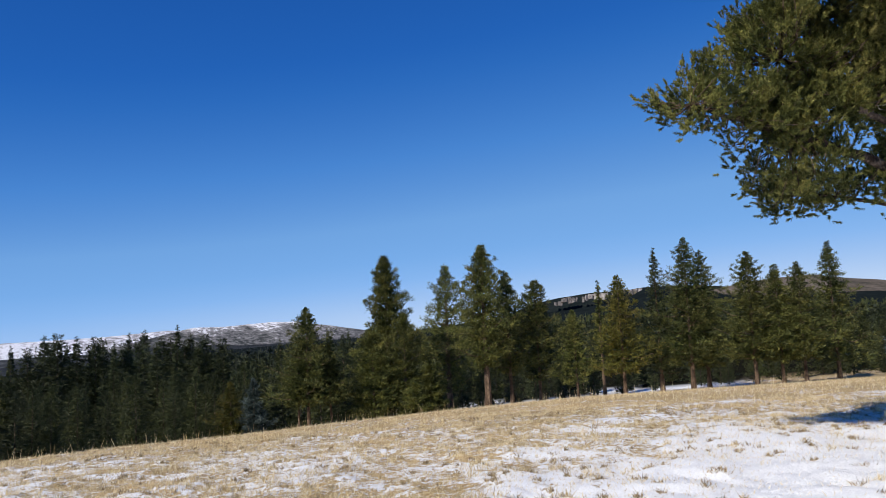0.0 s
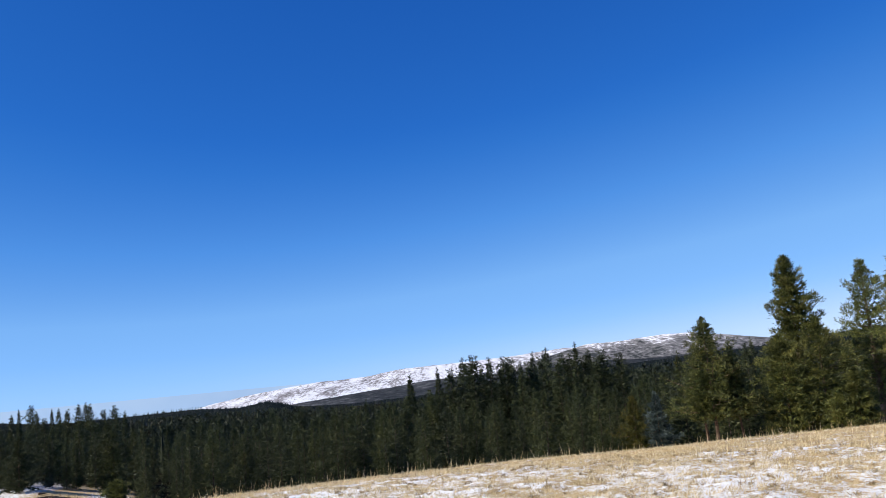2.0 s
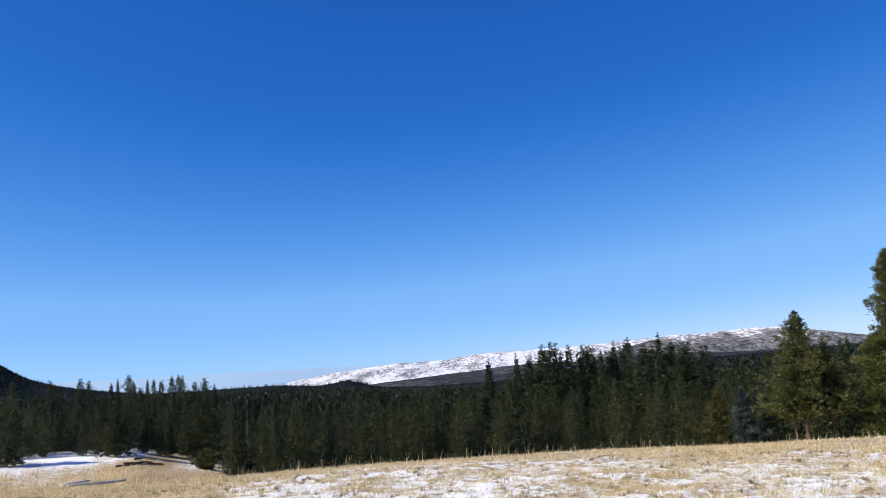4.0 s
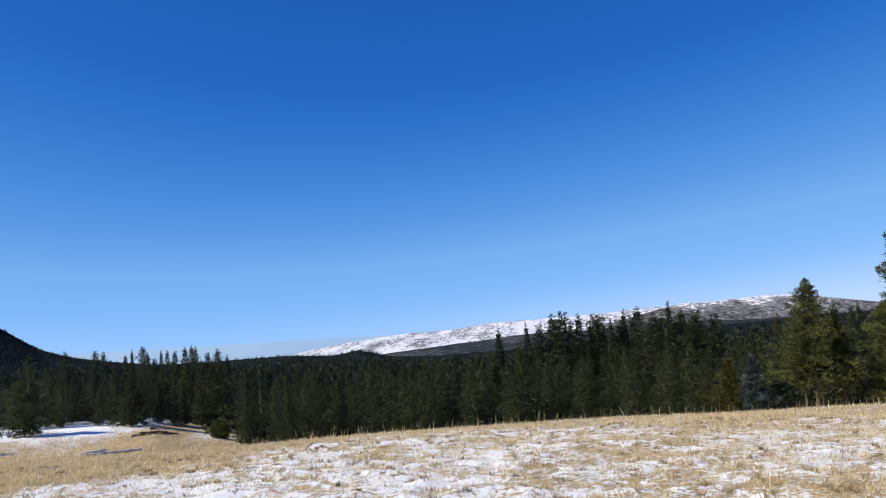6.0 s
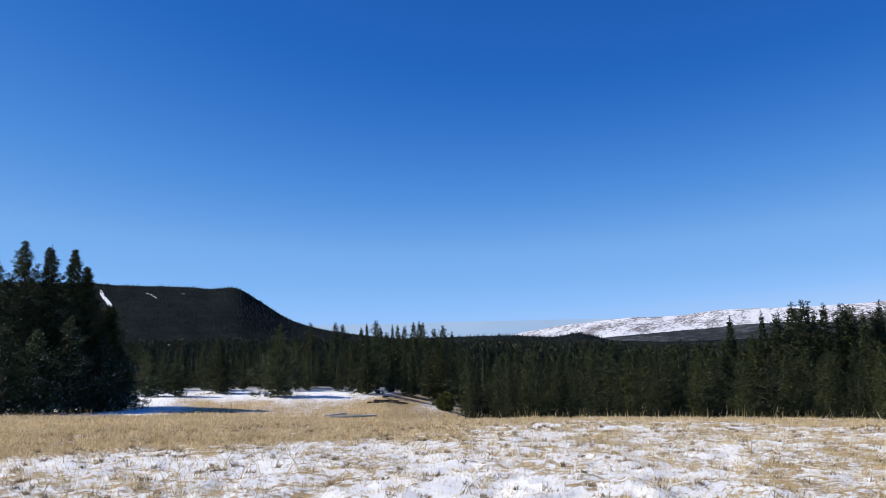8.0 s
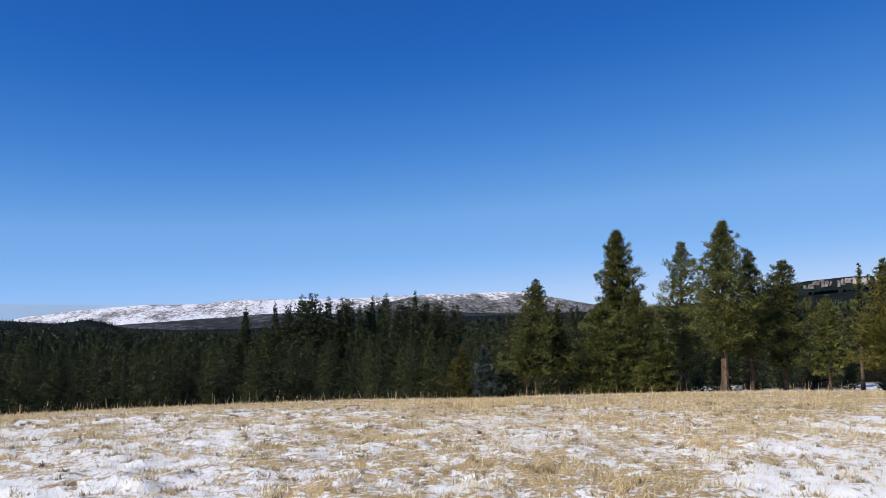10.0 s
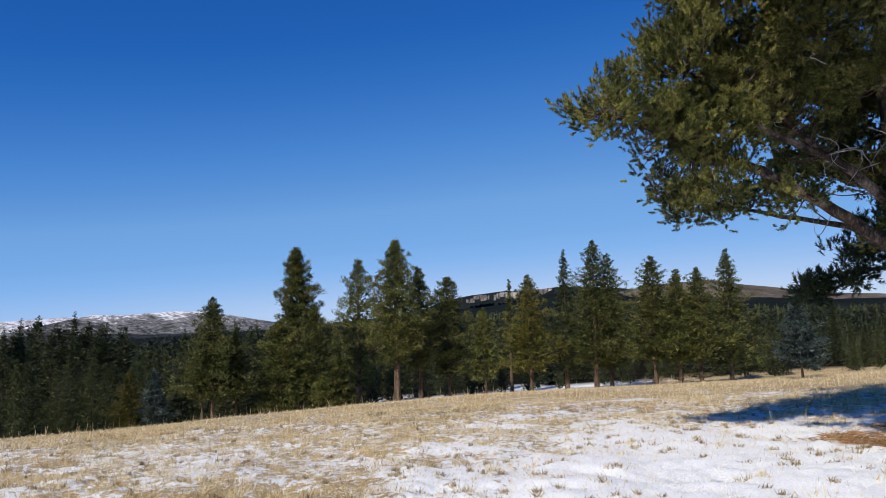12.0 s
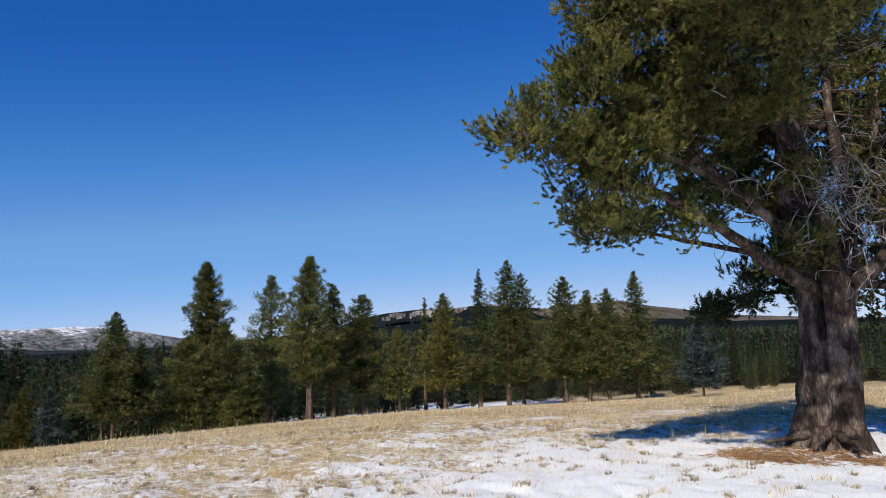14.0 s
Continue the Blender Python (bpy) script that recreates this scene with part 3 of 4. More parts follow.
# the tall group
tree_at(-22.5, 41.0, 5.55, 0.95, 0.46, "pine", 21, 480, label="tall ragged pine with gaps between its upper boughs", trunk_r=0.17)
tree_at(-21.4, 39.5, 0.2, 1.5, 0.03, "pine", 22, 560, label="broad bushy pine with boughs down to the grass")
tree_at(-23.8, 40.0, 1.0, 1.35, 0.05, "pine", 23, 480, label="bushy olive pine with boughs down to the grass")
tree_at(-27.0, 46.0, 4.6, 1.75, 0.12, "pine", 24, 560, label="round-topped grey-green pine behind the others", trunk_r=0.2)
tree_at(-29.8, 42.0, 6.0, 1.5, 0.22, "pine", 25, 760, label="tall broad pine with a thick sunlit trunk", trunk_r=0.2)
tree_at(-31.6, 43.5, 3.9, 1.1, 0.2, "pine", 26, 360, label="ragged dark pine standing close behind a taller one")
tree_at(-33.7, 45.0, 3.15, 1.5, 0.16, "pine", 27, 520, label="round-topped dark pine with a stout trunk")
tree_at(-25.6, 39.5, -2.3, 0.75, 0.0, "cone", 28, 240, label="young bushy pine on the meadow's edge", name="young_pine", blade=0.16)
tree_at(-24.4, 38.8, -3.9, 0.55, 0.0, "pine", 29, 130, label="low green pine bush in the dry grass", name="young_pine", blade=0.15)
tree_at(-36.4, 45.0, 0.95, 1.0, 0.16, "cone", 30, 320, label="young green pine in front of the dark woods")
tree_at(-39.8, 43.0, 3.3, 1.3, 0.15, "cone", 31, 520, NEEDLE_GOLD, "yellow-green pine with a pale straight trunk")
tree_at(-38.3, 50.0, 3.1, 0.4, 0.35, "spire", 32, 120, label="thin half-bare spire of a dying pine")
tree_at(-42.4, 44.0, 5.05, 0.95, 0.10, "spire", 33, 360, NEEDLE_DARK, "slender dark spire-shaped fir", "fir_tree")
tree_at(-44.5, 43.0, 5.65, 1.6, 0.12, "cone", 34, 760, NEEDLE_MID, label="tall dense pine with a pointed top and a pale trunk")
tree_at(-45.6, 44.0, 4.65, 1.35, 0.12, "cone", 35, 540, NEEDLE_MID, label="dense dark pine close beside a taller one")
tree_at(-48.7, 42.0, 4.35, 1.5, 0.16, "cone", 36, 660, label="dense pine with a straight pale trunk in dry grass")
tree_at(-50.4, 42.5, 3.3, 1.2, 0.16, "cone", 37, 480, label=G1)
tree_at(-51.8, 43.0, 3.35, 1.25, 0.16, "cone", 38, 500, label=G1)
tree_at(-53.8, 46.0, 4.6, 1.45, 0.1, "spire", 39, 620, NEEDLE_MID, label="pointed dark green fir at the meadow's edge", name="fir_tree")
tree_at(-58.3, 36.0, 1.35, 0.85, 0.15, "spire", 40, 380, NEEDLE_BLUE, "blue-green spruce with a bare leaning stem in the grass", "blue_spruce", lean=0.03)
tree_at(-12.7, 44.0, -2.8, 0.75, 0.0, "spire", 41, 320, NEEDLE_BLUE, "small blue-green spruce at the foot of the woods", "blue_spruce")
tree_at(-11.1, 45.0, -3.0, 0.9, 0.0, "cone", 42, 320, NEEDLE_GOLD, "young yellow-green pine at the foot of the woods", "young_pine")
# the clearing and the dark group beside it
# these pines take the dark needle colour to stand for their shaded side
tree_at(41.7, 63.0, -0.7, 1.2, 0.02, "cone", 51, 420, NEEDLE_DARK, label="young dense pine standing alone in the snowy clearing")
tree_at(37.6, 59.4, -1.4, 1.6, 0.02, "pine", 52, 420, NEEDLE_DARK, label="bushy young pine standing alone in the snowy clearing")
tree_at(46.3, 61.0, -1.8, 0.9, 0.03, "cone", 53, 200, NEEDLE_DARK, label="small pine at the edge of the snowy clearing")
tree_at(44.7, 60.0, -2.3, 0.85, 0.03, "cone", 54, 180, NEEDLE_DARK, label="small pine at the edge of the snowy clearing")
tree_at(31.1, 62.0, -1.65, 1.2, 0.02, "cone", 55, 420, NEEDLE_DARK, label="dense green pine beside the snowy track")
tree_at(25.4, 59.0, -5.2, 0.7, 0.0, "pine", 56, 150, NEEDLE_MID, label="low green bush at the end of the track", name="pine_bush", blade=0.15)
for _az, _d, _el, _w, _s in [(54.2, 50, 5.8, 1.3, 61), (52.7, 50, 5.5, 1.2, 62), (51.3, 50, 5.4, 1.2, 63), (50.4, 50.5, 4.2, 1.1, 64), (49.0, 51, 1.6, 1.3, 65), (56.0, 50, 5.2, 1.4, 66)]:
    tree_at(_az, _d, _el, _w, 0.02, "pine", _s, 700, NEEDLE_DARK, "tall dark fir in shade beside the snowy clearing", "fir_tree")
for _az, _d, _el, _s in [(53.4, 47.5, 0.2, 71), (51.4, 47.5, 1.0, 72), (55.3, 47, 0.5, 73), (49.4, 49, -0.6, 74), (48.2, 51.5, -1.2, 76), (57.5, 47, 3.0, 75)]:
    tree_at(_az, _d, _el, 1.3, 0.0, "cone", _s, 480, NEEDLE_FROST, "dark bushy fir with frost on boughs down to the snow", "fir_tree")


def woods():
    """The woods behind the brow: copies of a few trees, then the far forest as one mass."""
    rng = random.Random(5)
    kinds = {}
    sorts = [(7.0, 2.5, "cone", NEEDLE_WOOD), (7.5, 2.2, "cone", NEEDLE_DARK), (6.5, 2.2, "pine", NEEDLE_WOOD), (8.0, 1.7, "spire", NEEDLE_DARK), (7.2, 2.2, "pine", NEEDLE_DARK)]
    for near in (True, False):
        for k, (h, w, shape, mat) in enumerate(sorts):
            name = "fir_tree" if mat is NEEDLE_DARK else "pine_tree"
            label = "dark green fir in the dense woods" if mat is NEEDLE_DARK else "green pine in the dense woods"
            finer = dict(blade=0.145, per_bough=11, per=9) if near else dict(blade=0.17, per_bough=10, per=8)
            kinds[near, k] = build_conifer(name, 100 + k, h, w, 0.02, shape, 420, needle=mat, bark=BARK_OLD, trunk_r=0.055, label=label, group="trees of the woods", boughs=7, **finer)
    used = set()

    def plant(az, d, height, sort=None, wide=1.0):
        k = rng.randrange(len(sorts)) if sort is None else sort
        near = d < 58
        x, y = polar(az, d)
        m = Matrix.LocRotScale((x, y, ground_z(x, y)), Euler((0, 0, rng.uniform(0, 6.28))), None)
        s = height / sorts[k][0]
        if (near, k) not in used:
            used.add((near, k))
            kinds[near, k].matrix_basis = m
            ob = kinds[near, k]
        else:
            ob = copy_thing(kinds[near, k], m)
        ob.scale = (s * wide * rng.uniform(0.85, 1.2),) * 2 + (s,)

    # tall group on the left of the brow
    for az, el in [(4.9, 0.0), (2.75, 0.3), (0.9, 0.85), (0.1, 0.8), (-1.1, 0.7), (-2.6, 0.3), (-4.3, 0.8), (-5.4, 1.0), (-6.5, 0.5), (-7.5, 1.2), (-8.4, 0.6), (-9.4, 0.35), (-10.6, 0.0), (-3.4, 0.2), (1.8, 0.0), (-0.5, 0.3), (-1.9, 0.1), (-5.0, 0.3), (-6.1, 0.1), (-7.0, 0.4), (-8.0, 0.0), (-8.9, -0.2), (0.5, 0.1), (-4.0, 0.0), (-2.2, 0.5)]:
        d = 74 + rng.uniform(-4, 6)
        x, y = polar(az, d)
        plant(az, d, EYE + d * math.tan(radians(el)) - ground_z(x, y), rng.choice([1, 4, 3]), 1.15)
    for az, el in [(37.4, 0.12), (35.2, 0.15), (33.4, 0.15), (32.9, 0.0), (31.5, -0.2), (31.1, 0.12), (30.4, 0.23), (30.1, -0.1), (29.2, -0.06), (28.8, -0.08), (28.3, -0.26), (27.6, 0.1), (27.2, 0.17), (26.9, 0.07), (26.1, -0.5), (25.4, -0.27)]:
        d = 98 + rng.uniform(-5, 8)
        x, y = polar(az, d)
        plant(az, d, EYE + d * math.tan(radians(el)) - ground_z(x, y))
    # front rows
    for row, (d0, n) in enumerate([(49, 30), (56, 30), (64, 30), (73, 30)]):
        for i in range(n):
            az = 23.3 - 37.3 * (i + rng.uniform(-0.85, 0.85)) / n
            d = d0 + rng.uniform(-2.5, 2.5) + (3 if az > 15 else 0)
            x, y = polar(az, d)
            plant(az, d, EYE + d * math.tan(radians(-2.6 + row * 0.25 + rng.uniform(-0.75, 0.5))) - ground_z(x, y))
    for row, (d0, n) in enumerate([(49, 38), (56, 32), (65, 28)]):
        for i in range(n):
            az = -14.5 - 62 * (i + rng.uniform(-0.85, 0.85)) / n
            d = d0 + rng.uniform(-2.5, 2.5) + (4 if az < -38 else 0)
            x, y = polar(az, d)
            plant(az, d, EYE + d * math.tan(radians(-0.7 + row * 0.3 + rng.uniform(-1.0, 0.8))) - ground_z(x, y), rng.choice([0, 2]) if az < -46 else None)
    for row, (d0, n) in enumerate([(66, 36), (72, 24), (79, 20)]):
        for i in range(n):
            az = 25 + 33 * (i + rng.uniform(-0.85, 0.85)) / n
            d = d0 + rng.uniform(-2, 2)
            x, y = polar(az, d)
            plant(az, d, EYE + d * math.tan(radians(-1.7 + row * 0.3 + rng.uniform(-0.5, 0.5))) - ground_z(x, y))


woods()


SKYLINE_AZ = [-82, -60, -45, -30, -20, -8, 0, 4, 9, 13, 20, 26, 34, 40, 62]
SKYLINE_EL = [0.8, 0.7, 1.2, 0.5, 0.1, -0.5, -1.3, -1.5, -1.75, -1.4, -1.15, -1.1, -0.7, -0.5, -0.4]


def forest_mass(name, count, d0, d1, az0, az1, height, label, surface, seed, blades=18, mat=None):
    """Trees too far off to be told apart singly: small ragged cones on the slope."""
    rng = np.random.default_rng(seed)
    protos = []
    for k in range(5):
        z = rng.uniform(0.02, 1, blades) ** 0.9
        a = rng.uniform(0, 6.283, blades)
        broad = 1.5 if blades < 16 else 1.0
        r = 0.19 * broad * (1 - z) * rng.uniform(0.3, 1, blades)
        P = np.stack([np.cos(a) * r, np.sin(a) * r, z * 0.82], 1)
        D = np.stack([np.cos(a), np.sin(a), rng.uniform(0.1, 1.2 if blades > 16 else 0.5, blades)], 1)
        v1, f1 = spikes(P, D, 0.85 / blades**0.5, 0.40 / blades**0.5, rng, np.stack([np.cos(a), np.sin(a), np.full(blades, 0.6)], 1), 0.5)
        s = 5
        ang = np.linspace(0, 6.283, s, endpoint=False)
        core = 0.13 * broad if blades < 40 else 0.06
        ring = np.stack([np.cos(ang) * core, np.sin(ang) * core, np.full(s, 0.03)], 1)
        v2 = np.vstack([ring, [[0, 0, 0.9 / broad]]])
        f2 = [[i, (i + 1) % s, s] for i in range(s)]
        protos.append(joined([(v1, f1), (v2, f2)]))
    surface_near = mat is not NEEDLE_HILL
    V, F, o = [], [], 0
    for i in range(count):
        d = math.sqrt(rng.uniform(d0**2, d1**2)) if d1 / d0 < 3 else d0 * (d1 / d0) ** rng.uniform(0, 1)
        az = rng.uniform(az0, az1)
        x, y = polar(az, d)
        z = surface(x, y)
        if z is None:
            continue
        cap = np.interp(az, SKYLINE_AZ, SKYLINE_EL) - rng.exponential(0.22)
        h = min(height * rng.uniform(0.65, 1.25), (EYE + d * math.tan(radians(cap)) - z) if d < 1000 and surface_near else 99)
        if h < 0.25 * height:
            continue
        h += 0.3
        v, f = protos[i % 5]
        c, s_ = math.cos(i * 1.7), math.sin(i * 1.7)
        w = v.copy()
        w[:, 0], w[:, 1] = v[:, 0] * c - v[:, 1] * s_, v[:, 0] * s_ + v[:, 1] * c
        V.append(w * h + np.array([x, y, z - 0.3]))
        F += [[q + o for q in g] for g in f]
        o += len(v)
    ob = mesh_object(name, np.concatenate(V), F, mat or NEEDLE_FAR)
    tagged(ob, label, "forest", kind="stuff")


def on_hills(names):
    from mathutils.bvhtree import BVHTree
    trees = []
    for n in names:
        me = bpy.data.objects[n].data
        trees.append(BVHTree.FromPolygons([v.co for v in me.vertices], [p.vertices for p in me.polygons]))

    def at(x, y):
        best = None
        for t in trees:
            hit = t.ray_cast(Vector((x, y, 500)), Vector((0, 0, -1)))
            if hit[0] is not None and (best is None or hit[0].z > best):
                best = hit[0].z
        g = float(ground_base(x, y))
        return max(g, best) if best is not None else None
    return at


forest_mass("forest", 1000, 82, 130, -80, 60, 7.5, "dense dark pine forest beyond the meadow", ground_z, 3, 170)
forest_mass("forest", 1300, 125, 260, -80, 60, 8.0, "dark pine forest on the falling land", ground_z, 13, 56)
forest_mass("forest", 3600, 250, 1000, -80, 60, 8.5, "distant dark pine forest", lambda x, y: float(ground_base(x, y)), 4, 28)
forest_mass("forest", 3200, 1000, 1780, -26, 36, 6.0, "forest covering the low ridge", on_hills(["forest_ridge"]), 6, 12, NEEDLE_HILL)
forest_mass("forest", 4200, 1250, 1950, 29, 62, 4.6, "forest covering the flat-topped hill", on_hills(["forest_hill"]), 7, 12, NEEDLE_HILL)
forest_mass("forest", 3600, 300, 560, -80, -27, 7.0, "forest covering the slope behind the meadow", on_hills(["forest_slope"]), 8, 18, NEEDLE_SLOPE)


# ---- cliff and snow chute on the far hills ----
def cliff():
    """Broken rock wall: upright blocks of uneven width and height side by side along the hill's edge."""
    rng = random.Random(9)
    pieces, az = [], -34.9
    while az > -41.2:
        wide = rng.uniform(0.12, 0.42)
        top = np.interp(-az, [34.9, 35.6, 37, 38.2, 39.5, 41.2], [1.75, 1.96, 2.05, 2.22, 2.36, 2.42]) + rng.uniform(-0.2, -0.05)
        low = top - rng.uniform(0.25, 0.5)
        d = 1318 + rng.uniform(-7, 7)
        if rng.random() < 0.86:
            V = []
            for el, lean in ((low, -9), (top - 0.12, 0), (top, 6)):
                for a, q in ((az, 0), (az - wide * 0.35, -5), (az - wide * 0.8, -3), (az - wide, 2), (az - wide * 0.5, 16)):
                    x, y = polar(a + rng.uniform(-0.03, 0.03), d + q + lean)
                    V.append((x, y, EYE + d * math.tan(radians(el)) + rng.uniform(-1.2, 1.2)))
            F = [[r * 5 + i, r * 5 + (i + 1) % 5, r * 5 + 5 + (i + 1) % 5, r * 5 + 5 + i] for r in range(2) for i in range(5)]
            pieces.append((np.array(V), F + [[10, 11, 12, 13, 14]]))
        az -= wide * rng.uniform(0.7, 1.15)
    ob = mesh_object("cliff", *joined(pieces), ROCK)
    tagged(ob, "pale broken cliff along the edge of a wooded hill", "cliff", kind="structure")


cliff()


def snow_strip(at, name, label, az0, el0, az1, el1, width, steps, seed):
    """A ragged strip of snow between the trees of the wooded hill."""
    rng = random.Random(seed)
    V, F = [], []
    for i in range(steps):
        s = i / (steps - 1)
        az = az0 + (az1 - az0) * s + 0.07 * math.sin(s * 9) + rng.uniform(-0.02, 0.02)
        el = el0 + (el1 - el0) * s
        d = 1250.0
        while d < 1890:
            x, y = polar(az, d)
            z = at(x, y)
            if z is not None and z >= EYE + d * math.tan(radians(el)):
                break
            d += 5
        w = width * rng.uniform(0.55, 1.3)
        for q in (-1, 1):
            x, y = polar(az + q * w, d - 14)
            V.append((x, y, EYE + (d - 14) * math.tan(radians(el)) + 0.5))
        if i and rng.random() < 0.9:
            F.append([2 * i - 2, 2 * i - 1, 2 * i + 1, 2 * i])
    tagged(mesh_object(name, V, F, SNOW), label, "snow", kind="structure")


def hill_snow():
    at = on_hills(["forest_hill"])
    snow_strip(at, "snow_chute", "strip of snow running down a wooded hill", 49.5, 2.75, 48.55, 0.95, 0.13, 17, 4)
    for k, (az, el, turn, fall) in enumerate([(46.5, 2.52, -0.4, -0.14), (46.1, 2.30, -0.25, -0.12), (40.0, 2.35, -0.35, -0.02), (44.2, 2.5, -0.2, -0.06)]):
        snow_strip(at, "snow_patch", "small patch of snow between trees on the wooded hill", az, el, az + turn, el + fall, 0.07, 6, 20 + k)


hill_snow()


# ---- the old pine ----
def limb(points, r0, r1, sides=8, seed=0, rough=0.04, fine=5):
    """A smooth limb through a few points."""
    P = np.array(points, float)
    t = np.arange(len(P))
    q = np.linspace(0, len(P) - 1, (len(P) - 1) * fine + 1)
    S = np.stack([np.interp(q, t, P[:, k]) for k in range(3)], 1)
    for _ in range(2):
        S[1:-1] = (S[:-2] + 2 * S[1:-1] + S[2:]) / 4
    rng = np.random.default_rng(seed)
    S[1:-1] += rng.normal(0, 0.012, S[1:-1].shape)
    R = r0 + (r1 - r0) * np.linspace(0, 1, len(S)) ** 0.8
    return tube(S, R, sides, seed, rough), S


def stem(points, radii, seed, flare=0.8):
    """A thick stem: many sides, furrowed, flared where it meets the ground."""
    P = np.array(points, float)
    zq = np.linspace(0, len(P) - 1, 110)
    t = np.arange(len(P))
    S = np.stack([np.interp(zq, t, P[:, k]) for k in range(3)], 1)
    R = np.interp(zq, t, radii)
    for _ in range(14):
        S[1:-1] = (S[:-2] + 2 * S[1:-1] + S[2:]) / 4
    sides = 36
    V = []
    for p, r in zip(S, R):
        h = max(0.0, 1 - (p[2] - P[0][2]) / 0.8)
        for j in range(sides):
            a = 2 * math.pi * j / sides
            ridge = 0.16 * noise.noise(Vector((math.cos(a) * 1.3 + seed, math.sin(a) * 1.3, p[2] * 1.1))) + 0.08 * noise.noise(Vector((math.cos(a) * 2.6, math.sin(a) * 2.6 + seed, p[2] * 2.6))) + 0.05 * noise.noise(Vector((math.cos(a) * 6, math.sin(a) * 6 + seed, p[2] * 2.0)))
            root = flare * h * h * (0.55 + 0.45 * math.cos(5 * a + seed))
            rr = r * (1 + root) + ridge * (r / 0.25) * 0.8
            V.append((p[0] + rr * math.cos(a), p[1] + rr * math.sin(a), p[2]))
    n = len(S)
    F = [[i * sides + j, i * sides + (j + 1) % sides, (i + 1) * sides + (j + 1) % sides, (i + 1) * sides + j] for i in range(n - 1) for j in range(sides)]
    F.append([(n - 1) * sides + j for j in range(sides)])
    return V, F


def needles_on(P, D, rng, per=30, length=0.08, width=0.016, stalk=0.08):
    """Bottle-brush tufts: needles set round short shoots that start at P and run along D."""
    D = D / (np.linalg.norm(D, axis=1, keepdims=True) + 1e-9)
    n = len(P)
    reach = stalk * rng.uniform(0.7, 1.3, (n, 1))
    s = rng.uniform(0.0, 1.0, (n, per)) ** 0.75
    base = P[:, None] + D[:, None] * (s * reach)[..., None]
    spin = rng.normal(0, 1, (n, per, 3))
    spin -= D[:, None] * np.sum(spin * D[:, None], -1, keepdims=True)
    spin /= np.linalg.norm(spin, axis=-1, keepdims=True) + 1e-9
    dirs = spin * (0.95 - 0.4 * s)[..., None] + D[:, None] * (0.45 + 0.45 * s)[..., None]
    face = spin + D[:, None] * 0.25
    return spikes(base.reshape(-1, 3), dirs.reshape(-1, 3), length, width, rng, face.reshape(-1, 3), 0.35)


def crown_of(lobes, limbs, seed, per_lobe, tufts=8, per=34, length=0.055, width=0.010, twig_r=0.012, stalk=0.11):
    """Sprigs that fill the lobes (centre, reach sideways, reach upwards), each on a twig from the nearest limb."""
    rng = np.random.default_rng(seed)
    nodes = np.concatenate([S[int(len(S) * 0.35):] for S in limbs])
    twigs, P, D = [], [], []
    for (cx, cy, cz, rx, rz) in lobes:
        n = int(per_lobe * rx * rx * (0.5 + 0.5 * rz / rx))
        for k in range(max(28, n)):
            v = rng.normal(size=3)
            v /= np.linalg.norm(v)
            q = v * rng.uniform(0.25, 1.0) ** 0.45
            if k % 4 == 0:
                heart = np.array([cx + q[0] * rx, cy + q[1] * rx, cz + q[2] * rz])
            p = heart + np.clip(rng.normal(0, 0.10, 3), -0.16, 0.16)
            i = np.argmin(np.sum((nodes - p) ** 2 * np.array([1, 1, 1.3]), 1))
            b = nodes[i]
            if np.linalg.norm(p - b) < 1.25:
                mid = (b + p) / 2 + np.array([0, 0, -0.06]) * np.linalg.norm(p - b) + rng.normal(0, 0.05, 3)
                if k % 2 == 0:
                    twigs.append(tube([b, mid, p], [twig_r * 1.5, twig_r, twig_r * 0.45], 4, k))
                away = (p - b) / (np.linalg.norm(p - b) + 1e-6)
            else:
                away = v
            off = rng.normal(0, 0.055, (tufts, 3))
            P.append(p + off - away * rng.uniform(0, 0.10, (tufts, 1)))
            D.append(away * 0.45 + v * 0.3 + off * 7.0 + np.array([0, 0, 0.8]) + rng.normal(0, 0.18, (tufts, 3)))
    P, D = np.concatenate(P), np.concatenate(D)
    return needles_on(P, D, rng, per, length, width, stalk), joined(twigs)


NEEDLE_OLD = needle_material("old_pine_needles", (0.030, 0.037, 0.010), (0.135, 0.141, 0.035), (0.33, 0.30, 0.085), 0.0, 0.26, 3.6)


